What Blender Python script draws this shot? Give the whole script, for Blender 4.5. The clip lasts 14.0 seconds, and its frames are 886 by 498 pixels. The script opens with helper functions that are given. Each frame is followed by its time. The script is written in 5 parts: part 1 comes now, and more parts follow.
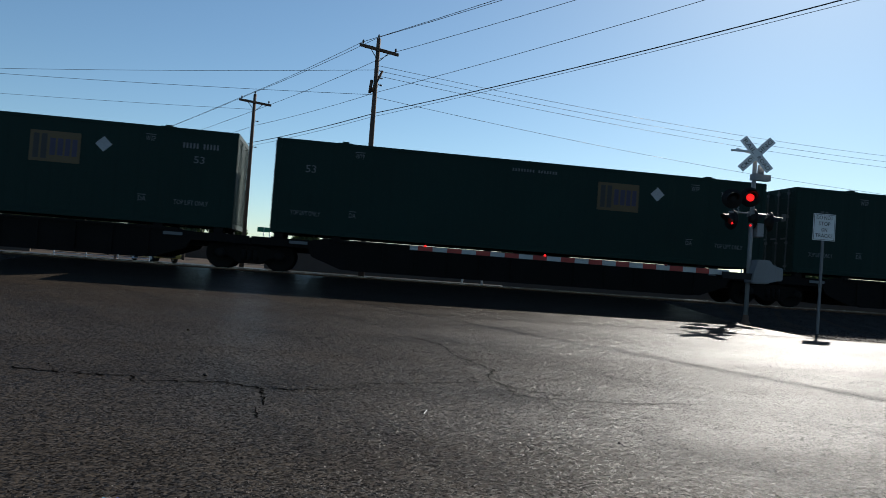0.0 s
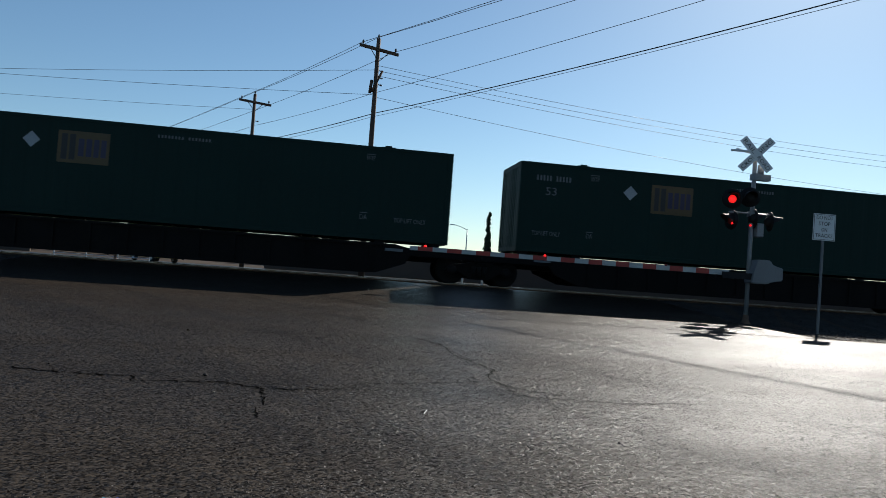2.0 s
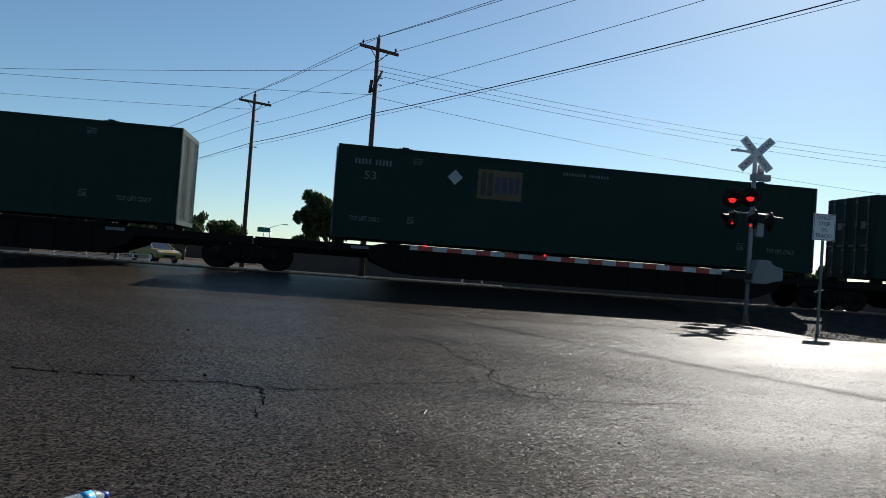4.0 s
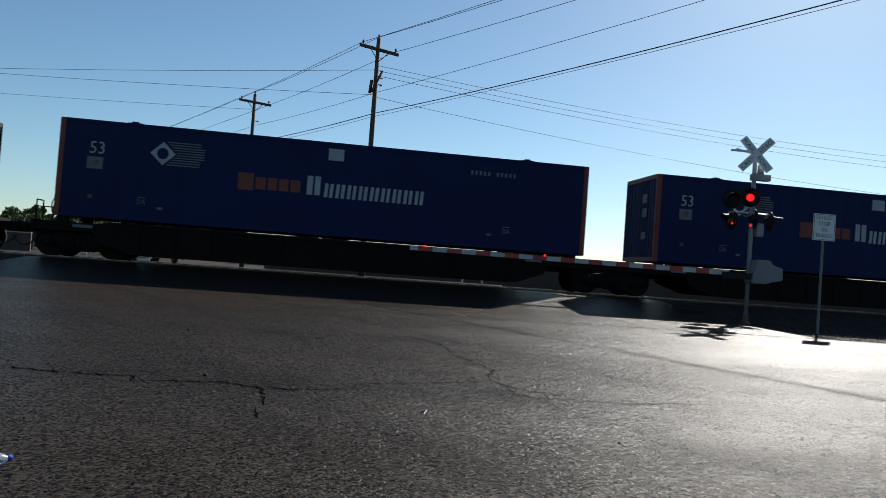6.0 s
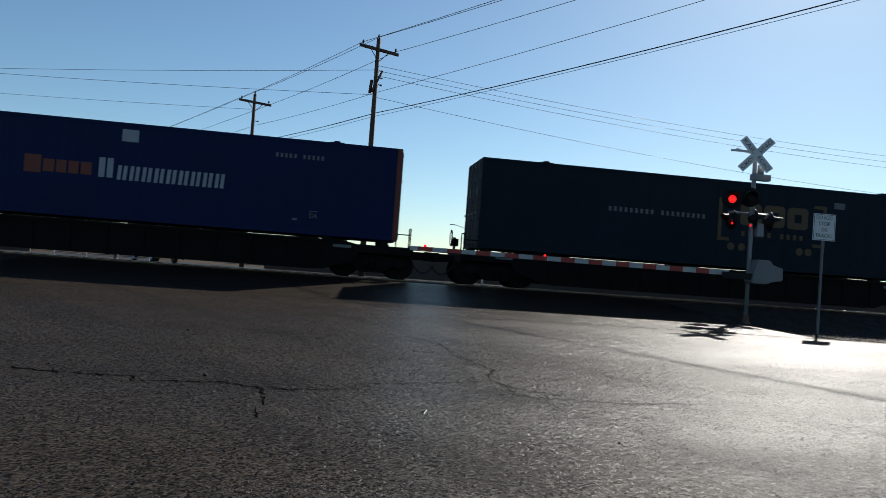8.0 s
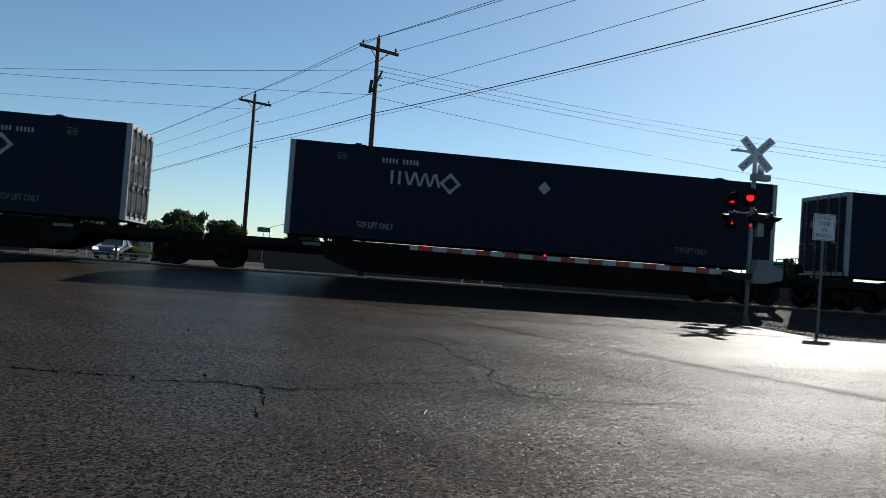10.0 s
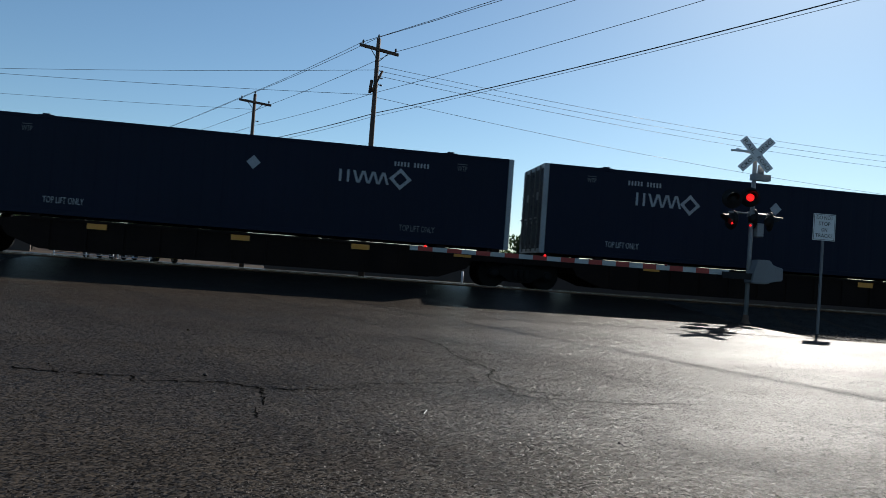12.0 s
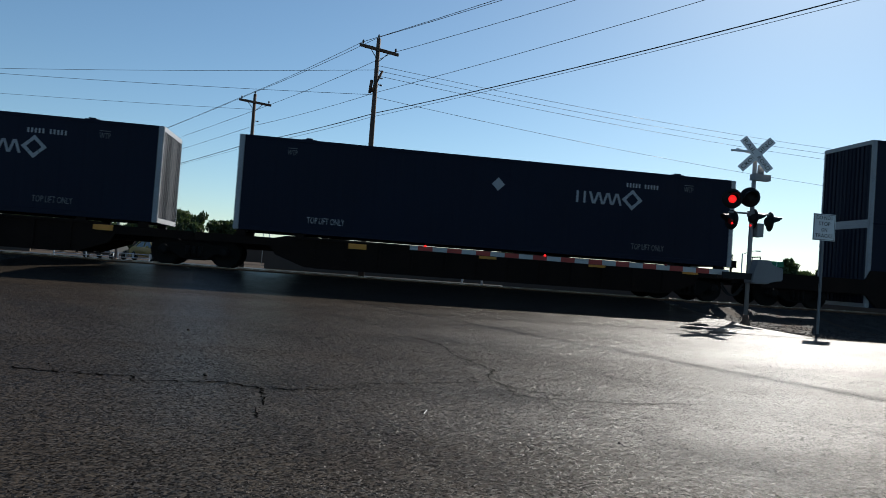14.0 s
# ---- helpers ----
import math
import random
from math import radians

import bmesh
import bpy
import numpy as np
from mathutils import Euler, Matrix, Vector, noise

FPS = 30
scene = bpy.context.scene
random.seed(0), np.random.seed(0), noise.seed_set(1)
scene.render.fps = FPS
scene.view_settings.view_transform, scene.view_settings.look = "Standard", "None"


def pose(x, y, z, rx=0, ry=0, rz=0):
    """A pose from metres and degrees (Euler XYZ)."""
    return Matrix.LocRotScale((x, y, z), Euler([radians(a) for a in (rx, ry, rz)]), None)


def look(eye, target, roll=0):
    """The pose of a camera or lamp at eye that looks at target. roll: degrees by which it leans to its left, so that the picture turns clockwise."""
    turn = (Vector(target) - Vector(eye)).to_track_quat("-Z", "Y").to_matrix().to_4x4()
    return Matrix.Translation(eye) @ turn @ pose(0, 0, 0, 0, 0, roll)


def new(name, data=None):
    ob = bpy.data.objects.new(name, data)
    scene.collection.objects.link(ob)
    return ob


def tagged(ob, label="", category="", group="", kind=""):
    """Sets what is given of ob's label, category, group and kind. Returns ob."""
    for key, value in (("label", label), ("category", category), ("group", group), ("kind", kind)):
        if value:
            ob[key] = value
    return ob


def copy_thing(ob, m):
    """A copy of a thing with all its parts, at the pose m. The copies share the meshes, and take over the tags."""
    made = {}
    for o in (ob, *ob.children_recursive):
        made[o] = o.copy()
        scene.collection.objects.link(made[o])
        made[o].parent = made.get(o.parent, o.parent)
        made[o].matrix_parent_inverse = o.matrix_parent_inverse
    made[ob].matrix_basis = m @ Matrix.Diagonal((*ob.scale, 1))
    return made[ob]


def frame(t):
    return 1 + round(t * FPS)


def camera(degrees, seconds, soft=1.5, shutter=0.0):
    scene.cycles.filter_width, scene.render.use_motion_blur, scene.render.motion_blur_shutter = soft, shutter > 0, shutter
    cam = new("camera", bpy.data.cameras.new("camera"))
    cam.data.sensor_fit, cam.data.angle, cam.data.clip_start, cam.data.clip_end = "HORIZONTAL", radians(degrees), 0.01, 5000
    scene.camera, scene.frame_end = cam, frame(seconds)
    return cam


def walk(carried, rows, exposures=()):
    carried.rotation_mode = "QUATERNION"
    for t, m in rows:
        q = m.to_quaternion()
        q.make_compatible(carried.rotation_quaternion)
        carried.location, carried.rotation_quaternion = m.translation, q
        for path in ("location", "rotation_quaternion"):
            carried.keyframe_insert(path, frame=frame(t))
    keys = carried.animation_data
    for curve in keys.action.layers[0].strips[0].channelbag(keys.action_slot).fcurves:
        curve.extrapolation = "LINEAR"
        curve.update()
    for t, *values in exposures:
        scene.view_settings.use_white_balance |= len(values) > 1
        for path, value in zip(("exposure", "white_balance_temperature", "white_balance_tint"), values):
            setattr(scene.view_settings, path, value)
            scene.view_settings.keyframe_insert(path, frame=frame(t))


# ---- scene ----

# camera: held still, about 1.1 m above the parking lot, looking across it at the crossing
cam = camera(61.70, 14.0, soft=0.85, shutter=0.05)
EYE = (0.0, 0.0, 1.11)
YAW, PITCH = radians(8.189), radians(1.627)
AIM = (EYE[0] + math.sin(YAW) * math.cos(PITCH), EYE[1] + math.cos(YAW) * math.cos(PITCH), EYE[2] + math.sin(PITCH))
walk(cam, [(0.0, look(EYE, AIM, 4.168)), (14.0, look(EYE, AIM, 4.168))], exposures=[(0.0, 0.80, 5620, -2), (14.0, 0.80, 5620, -2)])

# ---- light ----
SUN_DIR = Vector((0.961, 1.3426, 1.0)).normalized()   # from the ground towards the sun
world = bpy.data.worlds.new("world")
scene.world = world
world.use_nodes = True
wn = world.node_tree.nodes
sky = wn.new("ShaderNodeTexSky")
sky.sky_type = "NISHITA"
sky.sun_disc = False
sky.sun_elevation = math.asin(SUN_DIR.z)
sky.sun_rotation = math.atan2(SUN_DIR.x, SUN_DIR.y)
sky.altitude = 700
sky.air_density, sky.dust_density, sky.ozone_density = 1.0, 0.48, 1.1
wn["Background"].inputs["Strength"].default_value = 0.051
world.node_tree.links.new(sky.outputs[0], wn["Background"].inputs["Color"])
sun_data = bpy.data.lights.new("sun", "SUN")
sun_data.energy, sun_data.angle, sun_data.color = 5.0, radians(0.53), (1.0, 0.82, 0.70)
sun = new("sun", sun_data)
sun.matrix_world = look((30, 40, 40), Vector((30, 40, 40)) - SUN_DIR)


# ---- materials ----
def material(name, colour, rough=0.6, metal=0.0, vary=0.25, scale=6.0, bump=0.0, bump_scale=60.0, second=None, emit=0.0, spec=0.5, coat=0.0, per_object=0.0):
    """A procedural surface: two scales of noise in colour and roughness, and a fine relief."""
    m = bpy.data.materials.new(name)
    m.use_nodes = True
    nt = m.node_tree
    n, l = nt.nodes, nt.links
    b = n["Principled BSDF"]
    b.inputs["Roughness"].default_value, b.inputs["Metallic"].default_value = rough, metal
    b.inputs["Specular IOR Level"].default_value = spec
    b.inputs["Coat Weight"].default_value = coat
    co = n.new("ShaderNodeTexCoord")
    big = n.new("ShaderNodeTexNoise")
    big.inputs["Scale"].default_value, big.inputs["Detail"].default_value = scale * 0.15, 4
    fine = n.new("ShaderNodeTexNoise")
    fine.inputs["Scale"].default_value, fine.inputs["Detail"].default_value = scale * 4, 5
    for t in (big, fine):
        l.new(co.outputs["Object"], t.inputs["Vector"])
    add = n.new("ShaderNodeMath")
    add.operation = "ADD"
    l.new(big.outputs["Fac"], add.inputs[0])
    l.new(fine.outputs["Fac"], add.inputs[1])
    last = add
    if per_object:
        info = n.new("ShaderNodeObjectInfo")
        mul = n.new("ShaderNodeMath")
        mul.operation = "MULTIPLY_ADD"
        mul.inputs[1].default_value = per_object
        l.new(info.outputs["Random"], mul.inputs[0])
        l.new(add.outputs[0], mul.inputs[2])
        last = mul
    ramp = n.new("ShaderNodeMapRange")
    ramp.inputs["From Min"].default_value, ramp.inputs["From Max"].default_value = 0.65, 1.35 + per_object
    l.new(last.outputs[0], ramp.inputs["Value"])
    mix = n.new("ShaderNodeMix")
    mix.data_type = "RGBA"
    dark = tuple(c * (1 - vary) for c in colour) if second is None else second
    lite = tuple(min(1, c * (1 + vary)) for c in colour) if second is None else colour
    mix.inputs[6].default_value, mix.inputs[7].default_value = (*dark, 1), (*lite, 1)
    l.new(ramp.outputs[0], mix.inputs[0])
    l.new(mix.outputs[2], b.inputs["Base Color"])
    rr = n.new("ShaderNodeMapRange")
    rr.inputs["To Min"].default_value, rr.inputs["To Max"].default_value = max(0.03, rough - 0.08), min(1, rough + 0.1)
    l.new(fine.outputs["Fac"], rr.inputs["Value"])
    l.new(rr.outputs[0], b.inputs["Roughness"])
    if bump:
        bt = n.new("ShaderNodeTexNoise")
        bt.inputs["Scale"].default_value, bt.inputs["Detail"].default_value = bump_scale, 3
        l.new(co.outputs["Object"], bt.inputs["Vector"])
        bn = n.new("ShaderNodeBump")
        bn.inputs["Strength"].default_value, bn.inputs["Distance"].default_value = 1.0, bump
        l.new(bt.outputs["Fac"], bn.inputs["Height"])
        l.new(bn.outputs[0], b.inputs["Normal"])
    if emit:
        b.inputs["Emission Color"].default_value = (*colour, 1)
        b.inputs["Emission Strength"].default_value = emit
    return m


def asphalt_material():
    """Old asphalt: rounded aggregate in worn binder, polished lanes, faint oil stains."""
    m = bpy.data.materials.new("asphalt")
    m.use_nodes = True
    nt = m.node_tree
    n, l = nt.nodes, nt.links
    b = n["Principled BSDF"]
    co = n.new("ShaderNodeTexCoord")

    def tex(kind, scale, detail=4):
        t = n.new(kind)
        t.inputs["Scale"].default_value = scale
        if kind == "ShaderNodeTexNoise":
            t.inputs["Detail"].default_value = detail
        l.new(co.outputs["Object"], t.inputs["Vector"])
        return t

    stones, grit, patch, wide = tex("ShaderNodeTexVoronoi", 72), tex("ShaderNodeTexNoise", 220, 3), tex("ShaderNodeTexNoise", 1.3, 6), tex("ShaderNodeTexNoise", 0.22, 3)
    stretch = n.new("ShaderNodeMapping")
    stretch.inputs["Scale"].default_value = (0.12, 0.75, 1)
    stretch.inputs["Rotation"].default_value = (0, 0, radians(12))
    l.new(co.outputs["Object"], stretch.inputs["Vector"])
    lanes = n.new("ShaderNodeTexNoise")
    lanes.inputs["Scale"].default_value, lanes.inputs["Detail"].default_value = 1.0, 3
    l.new(stretch.outputs[0], lanes.inputs["Vector"])
    base = n.new("ShaderNodeValToRGB")
    base.color_ramp.elements[0].position, base.color_ramp.elements[0].color = 0.3, (0.0205, 0.0164, 0.0125, 1)
    base.color_ramp.elements[1].position, base.color_ramp.elements[1].color = 0.72, (0.0360, 0.0288, 0.0216, 1)
    s1 = n.new("ShaderNodeMath")
    s1.operation = "ADD"
    l.new(patch.outputs["Fac"], s1.inputs[0])
    l.new(lanes.outputs["Fac"], s1.inputs[1])
    s2 = n.new("ShaderNodeMath")
    s2.operation = "MULTIPLY"
    s2.inputs[1].default_value = 0.5
    l.new(s1.outputs[0], s2.inputs[0])
    l.new(s2.outputs[0], base.inputs["Fac"])
    speck = n.new("ShaderNodeMix")
    speck.data_type, speck.blend_type = "RGBA", "MULTIPLY"
    speck.inputs[0].default_value = 0.75
    tone = n.new("ShaderNodeValToRGB")
    tone.color_ramp.elements[0].position, tone.color_ramp.elements[0].color = 0.25, (0.12, 0.12, 0.12, 1)
    tone.color_ramp.elements[1].position, tone.color_ramp.elements[1].color = 0.8, (1.5, 1.5, 1.5, 1)
    l.new(stones.outputs["Color"], tone.inputs["Fac"])
    l.new(base.outputs[0], speck.inputs[6])
    l.new(tone.outputs[0], speck.inputs[7])
    l.new(speck.outputs[2], b.inputs["Base Color"])
    rr = n.new("ShaderNodeMapRange")
    rr.inputs["From Min"].default_value, rr.inputs["From Max"].default_value = 0.3, 0.7
    rr.inputs["To Min"].default_value, rr.inputs["To Max"].default_value = 0.31, 0.39
    l.new(lanes.outputs["Fac"], rr.inputs["Value"])
    l.new(rr.outputs[0], b.inputs["Roughness"])
    b.inputs["Specular IOR Level"].default_value = 0.15
    hgt = n.new("ShaderNodeMath")
    hgt.operation = "MULTIPLY_ADD"
    hgt.inputs[1].default_value = -0.8
    l.new(stones.outputs["Distance"], hgt.inputs[0])
    l.new(grit.outputs["Fac"], hgt.inputs[2])
    geo = n.new("ShaderNodeNewGeometry")
    off, tilt, face, unit = (n.new("ShaderNodeVectorMath") for _ in range(4))
    off.operation, tilt.operation, face.operation, unit.operation = "SUBTRACT", "SCALE", "ADD", "NORMALIZE"
    off.inputs[1].default_value = (0.5, 0.5, 0.5)
    tilt.inputs["Scale"].default_value = 0.58
    l.new(stones.outputs["Color"], off.inputs[0])
    l.new(off.outputs[0], tilt.inputs[0])
    l.new(tilt.outputs[0], face.inputs[0])
    l.new(geo.outputs["Normal"], face.inputs[1])
    l.new(face.outputs[0], unit.inputs[0])
    bn = n.new("ShaderNodeBump")
    l.new(unit.outputs[0], bn.inputs["Normal"])
    bn.inputs["Strength"].default_value, bn.inputs["Distance"].default_value = 1.0, 0.0028
    l.new(hgt.outputs[0], bn.inputs["Height"])
    lumps = tex("ShaderNodeTexVoronoi", 27)
    bn3 = n.new("ShaderNodeBump")
    bn3.inputs["Strength"].default_value, bn3.inputs["Distance"].default_value = 0.35, -0.010
    l.new(lumps.outputs["Distance"], bn3.inputs["Height"])
    l.new(bn.outputs[0], bn3.inputs["Normal"])
    bands = n.new("ShaderNodeMapping")
    bands.inputs["Scale"].default_value = (0.05, 0.55, 1)
    bands.inputs["Rotation"].default_value = (0, 0, radians(-4))
    l.new(co.outputs["Object"], bands.inputs["Vector"])
    worn = n.new("ShaderNodeTexNoise")
    worn.inputs["Scale"].default_value, worn.inputs["Detail"].default_value = 1.0, 4
    l.new(bands.outputs[0], worn.inputs["Vector"])
    gloss = n.new("ShaderNodeMapRange")
    gloss.inputs["From Min"].default_value, gloss.inputs["From Max"].default_value = 0.38, 0.62
    gloss.inputs["To Min"].default_value, gloss.inputs["To Max"].default_value = 0.021, 0.043
    l.new(worn.outputs["Fac"], gloss.inputs["Value"])
    # some stones are polished, others dull
    sheen, polish = n.new("ShaderNodeMapRange"), n.new("ShaderNodeMath")
    polish.operation = "MULTIPLY"
    sheen.inputs["From Min"].default_value, sheen.inputs["From Max"].default_value = 0.25, 0.85
    sheen.inputs["To Min"].default_value, sheen.inputs["To Max"].default_value = 0.35, 1.65
    cell = n.new("ShaderNodeSeparateColor")
    l.new(stones.outputs["Color"], cell.inputs[0])
    l.new(cell.outputs["Blue"], sheen.inputs["Value"])
    l.new(sheen.outputs[0], polish.inputs[0])
    l.new(gloss.outputs[0], polish.inputs[1])
    l.new(polish.outputs[0], b.inputs["Specular IOR Level"])
    bn2 = n.new("ShaderNodeBump")
    bn2.inputs["Strength"].default_value, bn2.inputs["Distance"].default_value = 0.15, 0.02
    l.new(patch.outputs["Fac"], bn2.inputs["Height"])
    l.new(bn3.outputs[0], bn2.inputs["Normal"])
    l.new(bn2.outputs[0], b.inputs["Normal"])
    return m


ASPHALT = asphalt_material()
CRACK = material("crack_filler", (0.003, 0.003, 0.003), 0.95, vary=0.4, scale=20, spec=0.0)
DIRT = material("dry_dirt", (0.062, 0.047, 0.036), 0.95, vary=0.3, scale=1.5, bump=0.02, bump_scale=12, second=(0.038, 0.029, 0.022), spec=0.05)
GRAVEL = material("ballast_gravel", (0.034, 0.030, 0.027), 0.9, vary=0.5, scale=14, bump=0.02, bump_scale=30, spec=0.12)
CONCRETE = material("concrete", (0.42, 0.40, 0.37), 0.85, vary=0.2, scale=5, bump=0.004, bump_scale=80)
STEEL = material("rail_steel", (0.35, 0.32, 0.30), 0.28, 0.95, vary=0.2, scale=9)
RUST = material("rusty_rail_side", (0.12, 0.07, 0.045), 0.8, 0.2, vary=0.4, scale=20)
TIE = material("creosoted_wood", (0.07, 0.055, 0.042), 0.9, vary=0.4, scale=12, bump=0.006, bump_scale=30)
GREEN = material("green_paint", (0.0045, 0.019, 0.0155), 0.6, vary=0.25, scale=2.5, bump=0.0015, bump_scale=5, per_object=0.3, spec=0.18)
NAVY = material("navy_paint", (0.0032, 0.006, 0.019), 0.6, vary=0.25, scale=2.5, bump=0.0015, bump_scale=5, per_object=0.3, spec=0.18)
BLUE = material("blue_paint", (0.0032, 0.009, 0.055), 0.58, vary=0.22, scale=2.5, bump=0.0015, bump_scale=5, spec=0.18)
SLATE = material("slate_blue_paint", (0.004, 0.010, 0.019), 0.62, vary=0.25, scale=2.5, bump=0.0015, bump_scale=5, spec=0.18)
# rib tones paler than the panels: caught sunlight put into the colour
SUN_RIB = material("sun_painted_rib", (0.065, 0.07, 0.082), 0.5, vary=0.3, scale=6)
SUN_RIB_GREEN = material("sun_painted_green_rib", (0.04, 0.07, 0.06), 0.5, vary=0.3, scale=6)
ORANGE = material("orange_paint", (0.13, 0.022, 0.007), 0.55, vary=0.25, scale=5)
GREYPOST = material("grey_post_paint", (0.26, 0.27, 0.29), 0.5, vary=0.25, scale=6)
WHITE = material("white_vinyl", (0.29, 0.30, 0.325), 0.55, vary=0.2, scale=12)
DULLWHITE = material("faded_white_vinyl", (0.115, 0.12, 0.13), 0.6, vary=0.3, scale=14)
REFLECT = material("yellow_reflector", (0.50, 0.21, 0.01), 0.4, vary=0.2, scale=10)
AMBER = material("amber_vinyl", (0.066, 0.040, 0.007), 0.5, vary=0.2, scale=10)
PLUM = material("purple_vinyl", (0.014, 0.011, 0.048), 0.5, vary=0.2, scale=10)
MAROON = material("maroon_vinyl", (0.10, 0.015, 0.02), 0.5, vary=0.2, scale=10)
FRAME = material("grimy_black_underframe", (0.006, 0.005, 0.0048), 0.85, vary=0.5, scale=8, bump=0.003, bump_scale=25, spec=0.15)
BROWNFRAME = material("brown_underframe", (0.010, 0.006, 0.0045), 0.85, vary=0.5, scale=8, bump=0.003, bump_scale=25, spec=0.15)
WHEEL = material("wheel_steel", (0.006, 0.005, 0.0046), 0.8, vary=0.4, scale=10, spec=0.2)
GALV = material("galvanised_steel", (0.52, 0.54, 0.56), 0.42, 0.55, vary=0.15, scale=7)
ROD = material("worn_rod_steel", (0.09, 0.09, 0.095), 0.55, 0.3, vary=0.3, scale=9)
MOTOR = material("grey_motor_paint", (0.17, 0.175, 0.185), 0.6, vary=0.2, scale=6)
POSTSTEEL = material("dull_post_steel", (0.15, 0.152, 0.158), 0.6, 0.2, vary=0.2, scale=8)
ALU = material("painted_aluminium", (0.21, 0.215, 0.225), 0.55, 0.15, vary=0.15, scale=6)
SIGBLACK = material("signal_black", (0.009, 0.009, 0.010), 0.6, vary=0.3, scale=10, spec=0.2)
SIGNWHITE = material("sign_sheeting", (0.62, 0.63, 0.64), 0.45, vary=0.12, scale=9)
SIGNBLACK = material("sign_lettering", (0.015, 0.015, 0.016), 0.6, vary=0.2, scale=20)
REDTAPE = material("red_reflective_tape", (0.27, 0.022, 0.015), 0.45, vary=0.25, scale=12)
WHITETAPE = material("white_reflective_tape", (0.36, 0.365, 0.37), 0.45, vary=0.15, scale=12)
REDGLOW = material("red_lamp_glow", (0.95, 0.012, 0.012), 0.3, emit=0.62, vary=0.05)
REDLENS = material("red_lens_unlit", (0.16, 0.012, 0.01), 0.2, vary=0.2, scale=20)
HEADGLOW = material("headlamp_glow", (1.0, 0.97, 0.88), 0.3, emit=3.5, vary=0.02)
POLEWOOD = material("weathered_pole_wood", (0.075, 0.048, 0.034), 0.9, vary=0.35, scale=9, bump=0.006, bump_scale=25)
PORCELAIN = material("insulator_porcelain", (0.06, 0.04, 0.035), 0.25, vary=0.2)
CABLE = material("black_cable", (0.012, 0.012, 0.013), 0.6, vary=0.2)
WIRE = material("bare_conductor", (0.10, 0.10, 0.105), 0.5, 0.6, vary=0.2)
BARK = material("bark", (0.09, 0.065, 0.045), 0.95, vary=0.35, scale=12, bump=0.02, bump_scale=14)
LEAF = material("leaves", (0.050, 0.072, 0.022), 0.7, vary=0.5, scale=3, second=(0.020, 0.034, 0.011))
CYPRESS = material("cypress_leaves", (0.022, 0.042, 0.016), 0.7, vary=0.5, scale=3, second=(0.010, 0.020, 0.009))
for leafy in (LEAF, CYPRESS):
    # sunlight shows through the leaves
    ln, ll = leafy.node_tree.nodes, leafy.node_tree.links
    glow, both = ln.new("ShaderNodeBsdfTranslucent"), ln.new("ShaderNodeMixShader")
    glow.inputs["Color"].default_value = (0.06, 0.09, 0.02, 1) if leafy is LEAF else (0.02, 0.035, 0.01, 1)
    both.inputs[0].default_value = 0.22
    ll.new(ln["Principled BSDF"].outputs[0], both.inputs[1])
    ll.new(glow.outputs[0], both.inputs[2])
    ll.new(both.outputs[0], ln["Material Output"].inputs["Surface"])
CHIP = material("asphalt_chip", (0.020, 0.0175, 0.015), 0.5, vary=0.5, scale=30, spec=0.2)
YELLOWCAR = material("yellow_car_paint", (0.30, 0.23, 0.05), 0.35, vary=0.08, scale=4, coat=0.6)
WHITECAR = material("silver_car_paint", (0.13, 0.135, 0.145), 0.3, 0.3, vary=0.08, scale=4, coat=0.6)
TYRE = material("tyre_rubber", (0.02, 0.02, 0.02), 0.85, vary=0.3)
CARGLASS = material("tinted_car_glass", (0.03, 0.035, 0.04), 0.06, vary=0.1)
STUCCO = material("brown_stucco", (0.075, 0.053, 0.040), 0.9, vary=0.15, scale=3, bump=0.004, bump_scale=60)
ROOFING = material("brown_shingles", (0.13, 0.10, 0.085), 0.9, vary=0.3, scale=9)
SIGNGREEN = material("street_sign_green", (0.01, 0.14, 0.07), 0.5, vary=0.1)
BOTTLE = material("clear_plastic", (0.75, 0.80, 0.83), 0.12, vary=0.06, scale=20, bump=0.002, bump_scale=70)
BOTTLE.node_tree.nodes["Principled BSDF"].inputs["Transmission Weight"].default_value = 0.75
BLUELABEL = material("blue_bottle_label", (0.07, 0.33, 0.62), 0.4, vary=0.15, scale=20)
BLUECAP = material("blue_bottle_cap", (0.03, 0.06, 0.42), 0.4, vary=0.1, scale=20)


# ---- mesh helpers ----
def box(bm, x0, x1, y0, y1, z0, z1):
    v = [bm.verts.new((x, y, z)) for x in (x0, x1) for y in (y0, y1) for z in (z0, z1)]
    for f in ((0, 1, 3, 2), (4, 6, 7, 5), (0, 4, 5, 1), (2, 3, 7, 6), (0, 2, 6, 4), (1, 5, 7, 3)):
        bm.faces.new([v[i] for i in f])
    return v


def tube(bm, a, b, r0, r1=None, n=10, caps=True):
    a, b = Vector(a), Vector(b)
    r1 = r0 if r1 is None else r1
    q = (b - a).to_track_quat("Z", "Y")
    ring = lambda c, r: [bm.verts.new(c + q @ Vector((r * math.cos(2 * math.pi * i / n), r * math.sin(2 * math.pi * i / n), 0))) for i in range(n)]
    lo, hi = ring(a, r0), ring(b, r1)
    for i in range(n):
        f = bm.faces.new((lo[i], lo[(i + 1) % n], hi[(i + 1) % n], hi[i]))
        f.smooth = n > 6
    if caps:
        bm.faces.new(lo[::-1])
        bm.faces.new(hi)


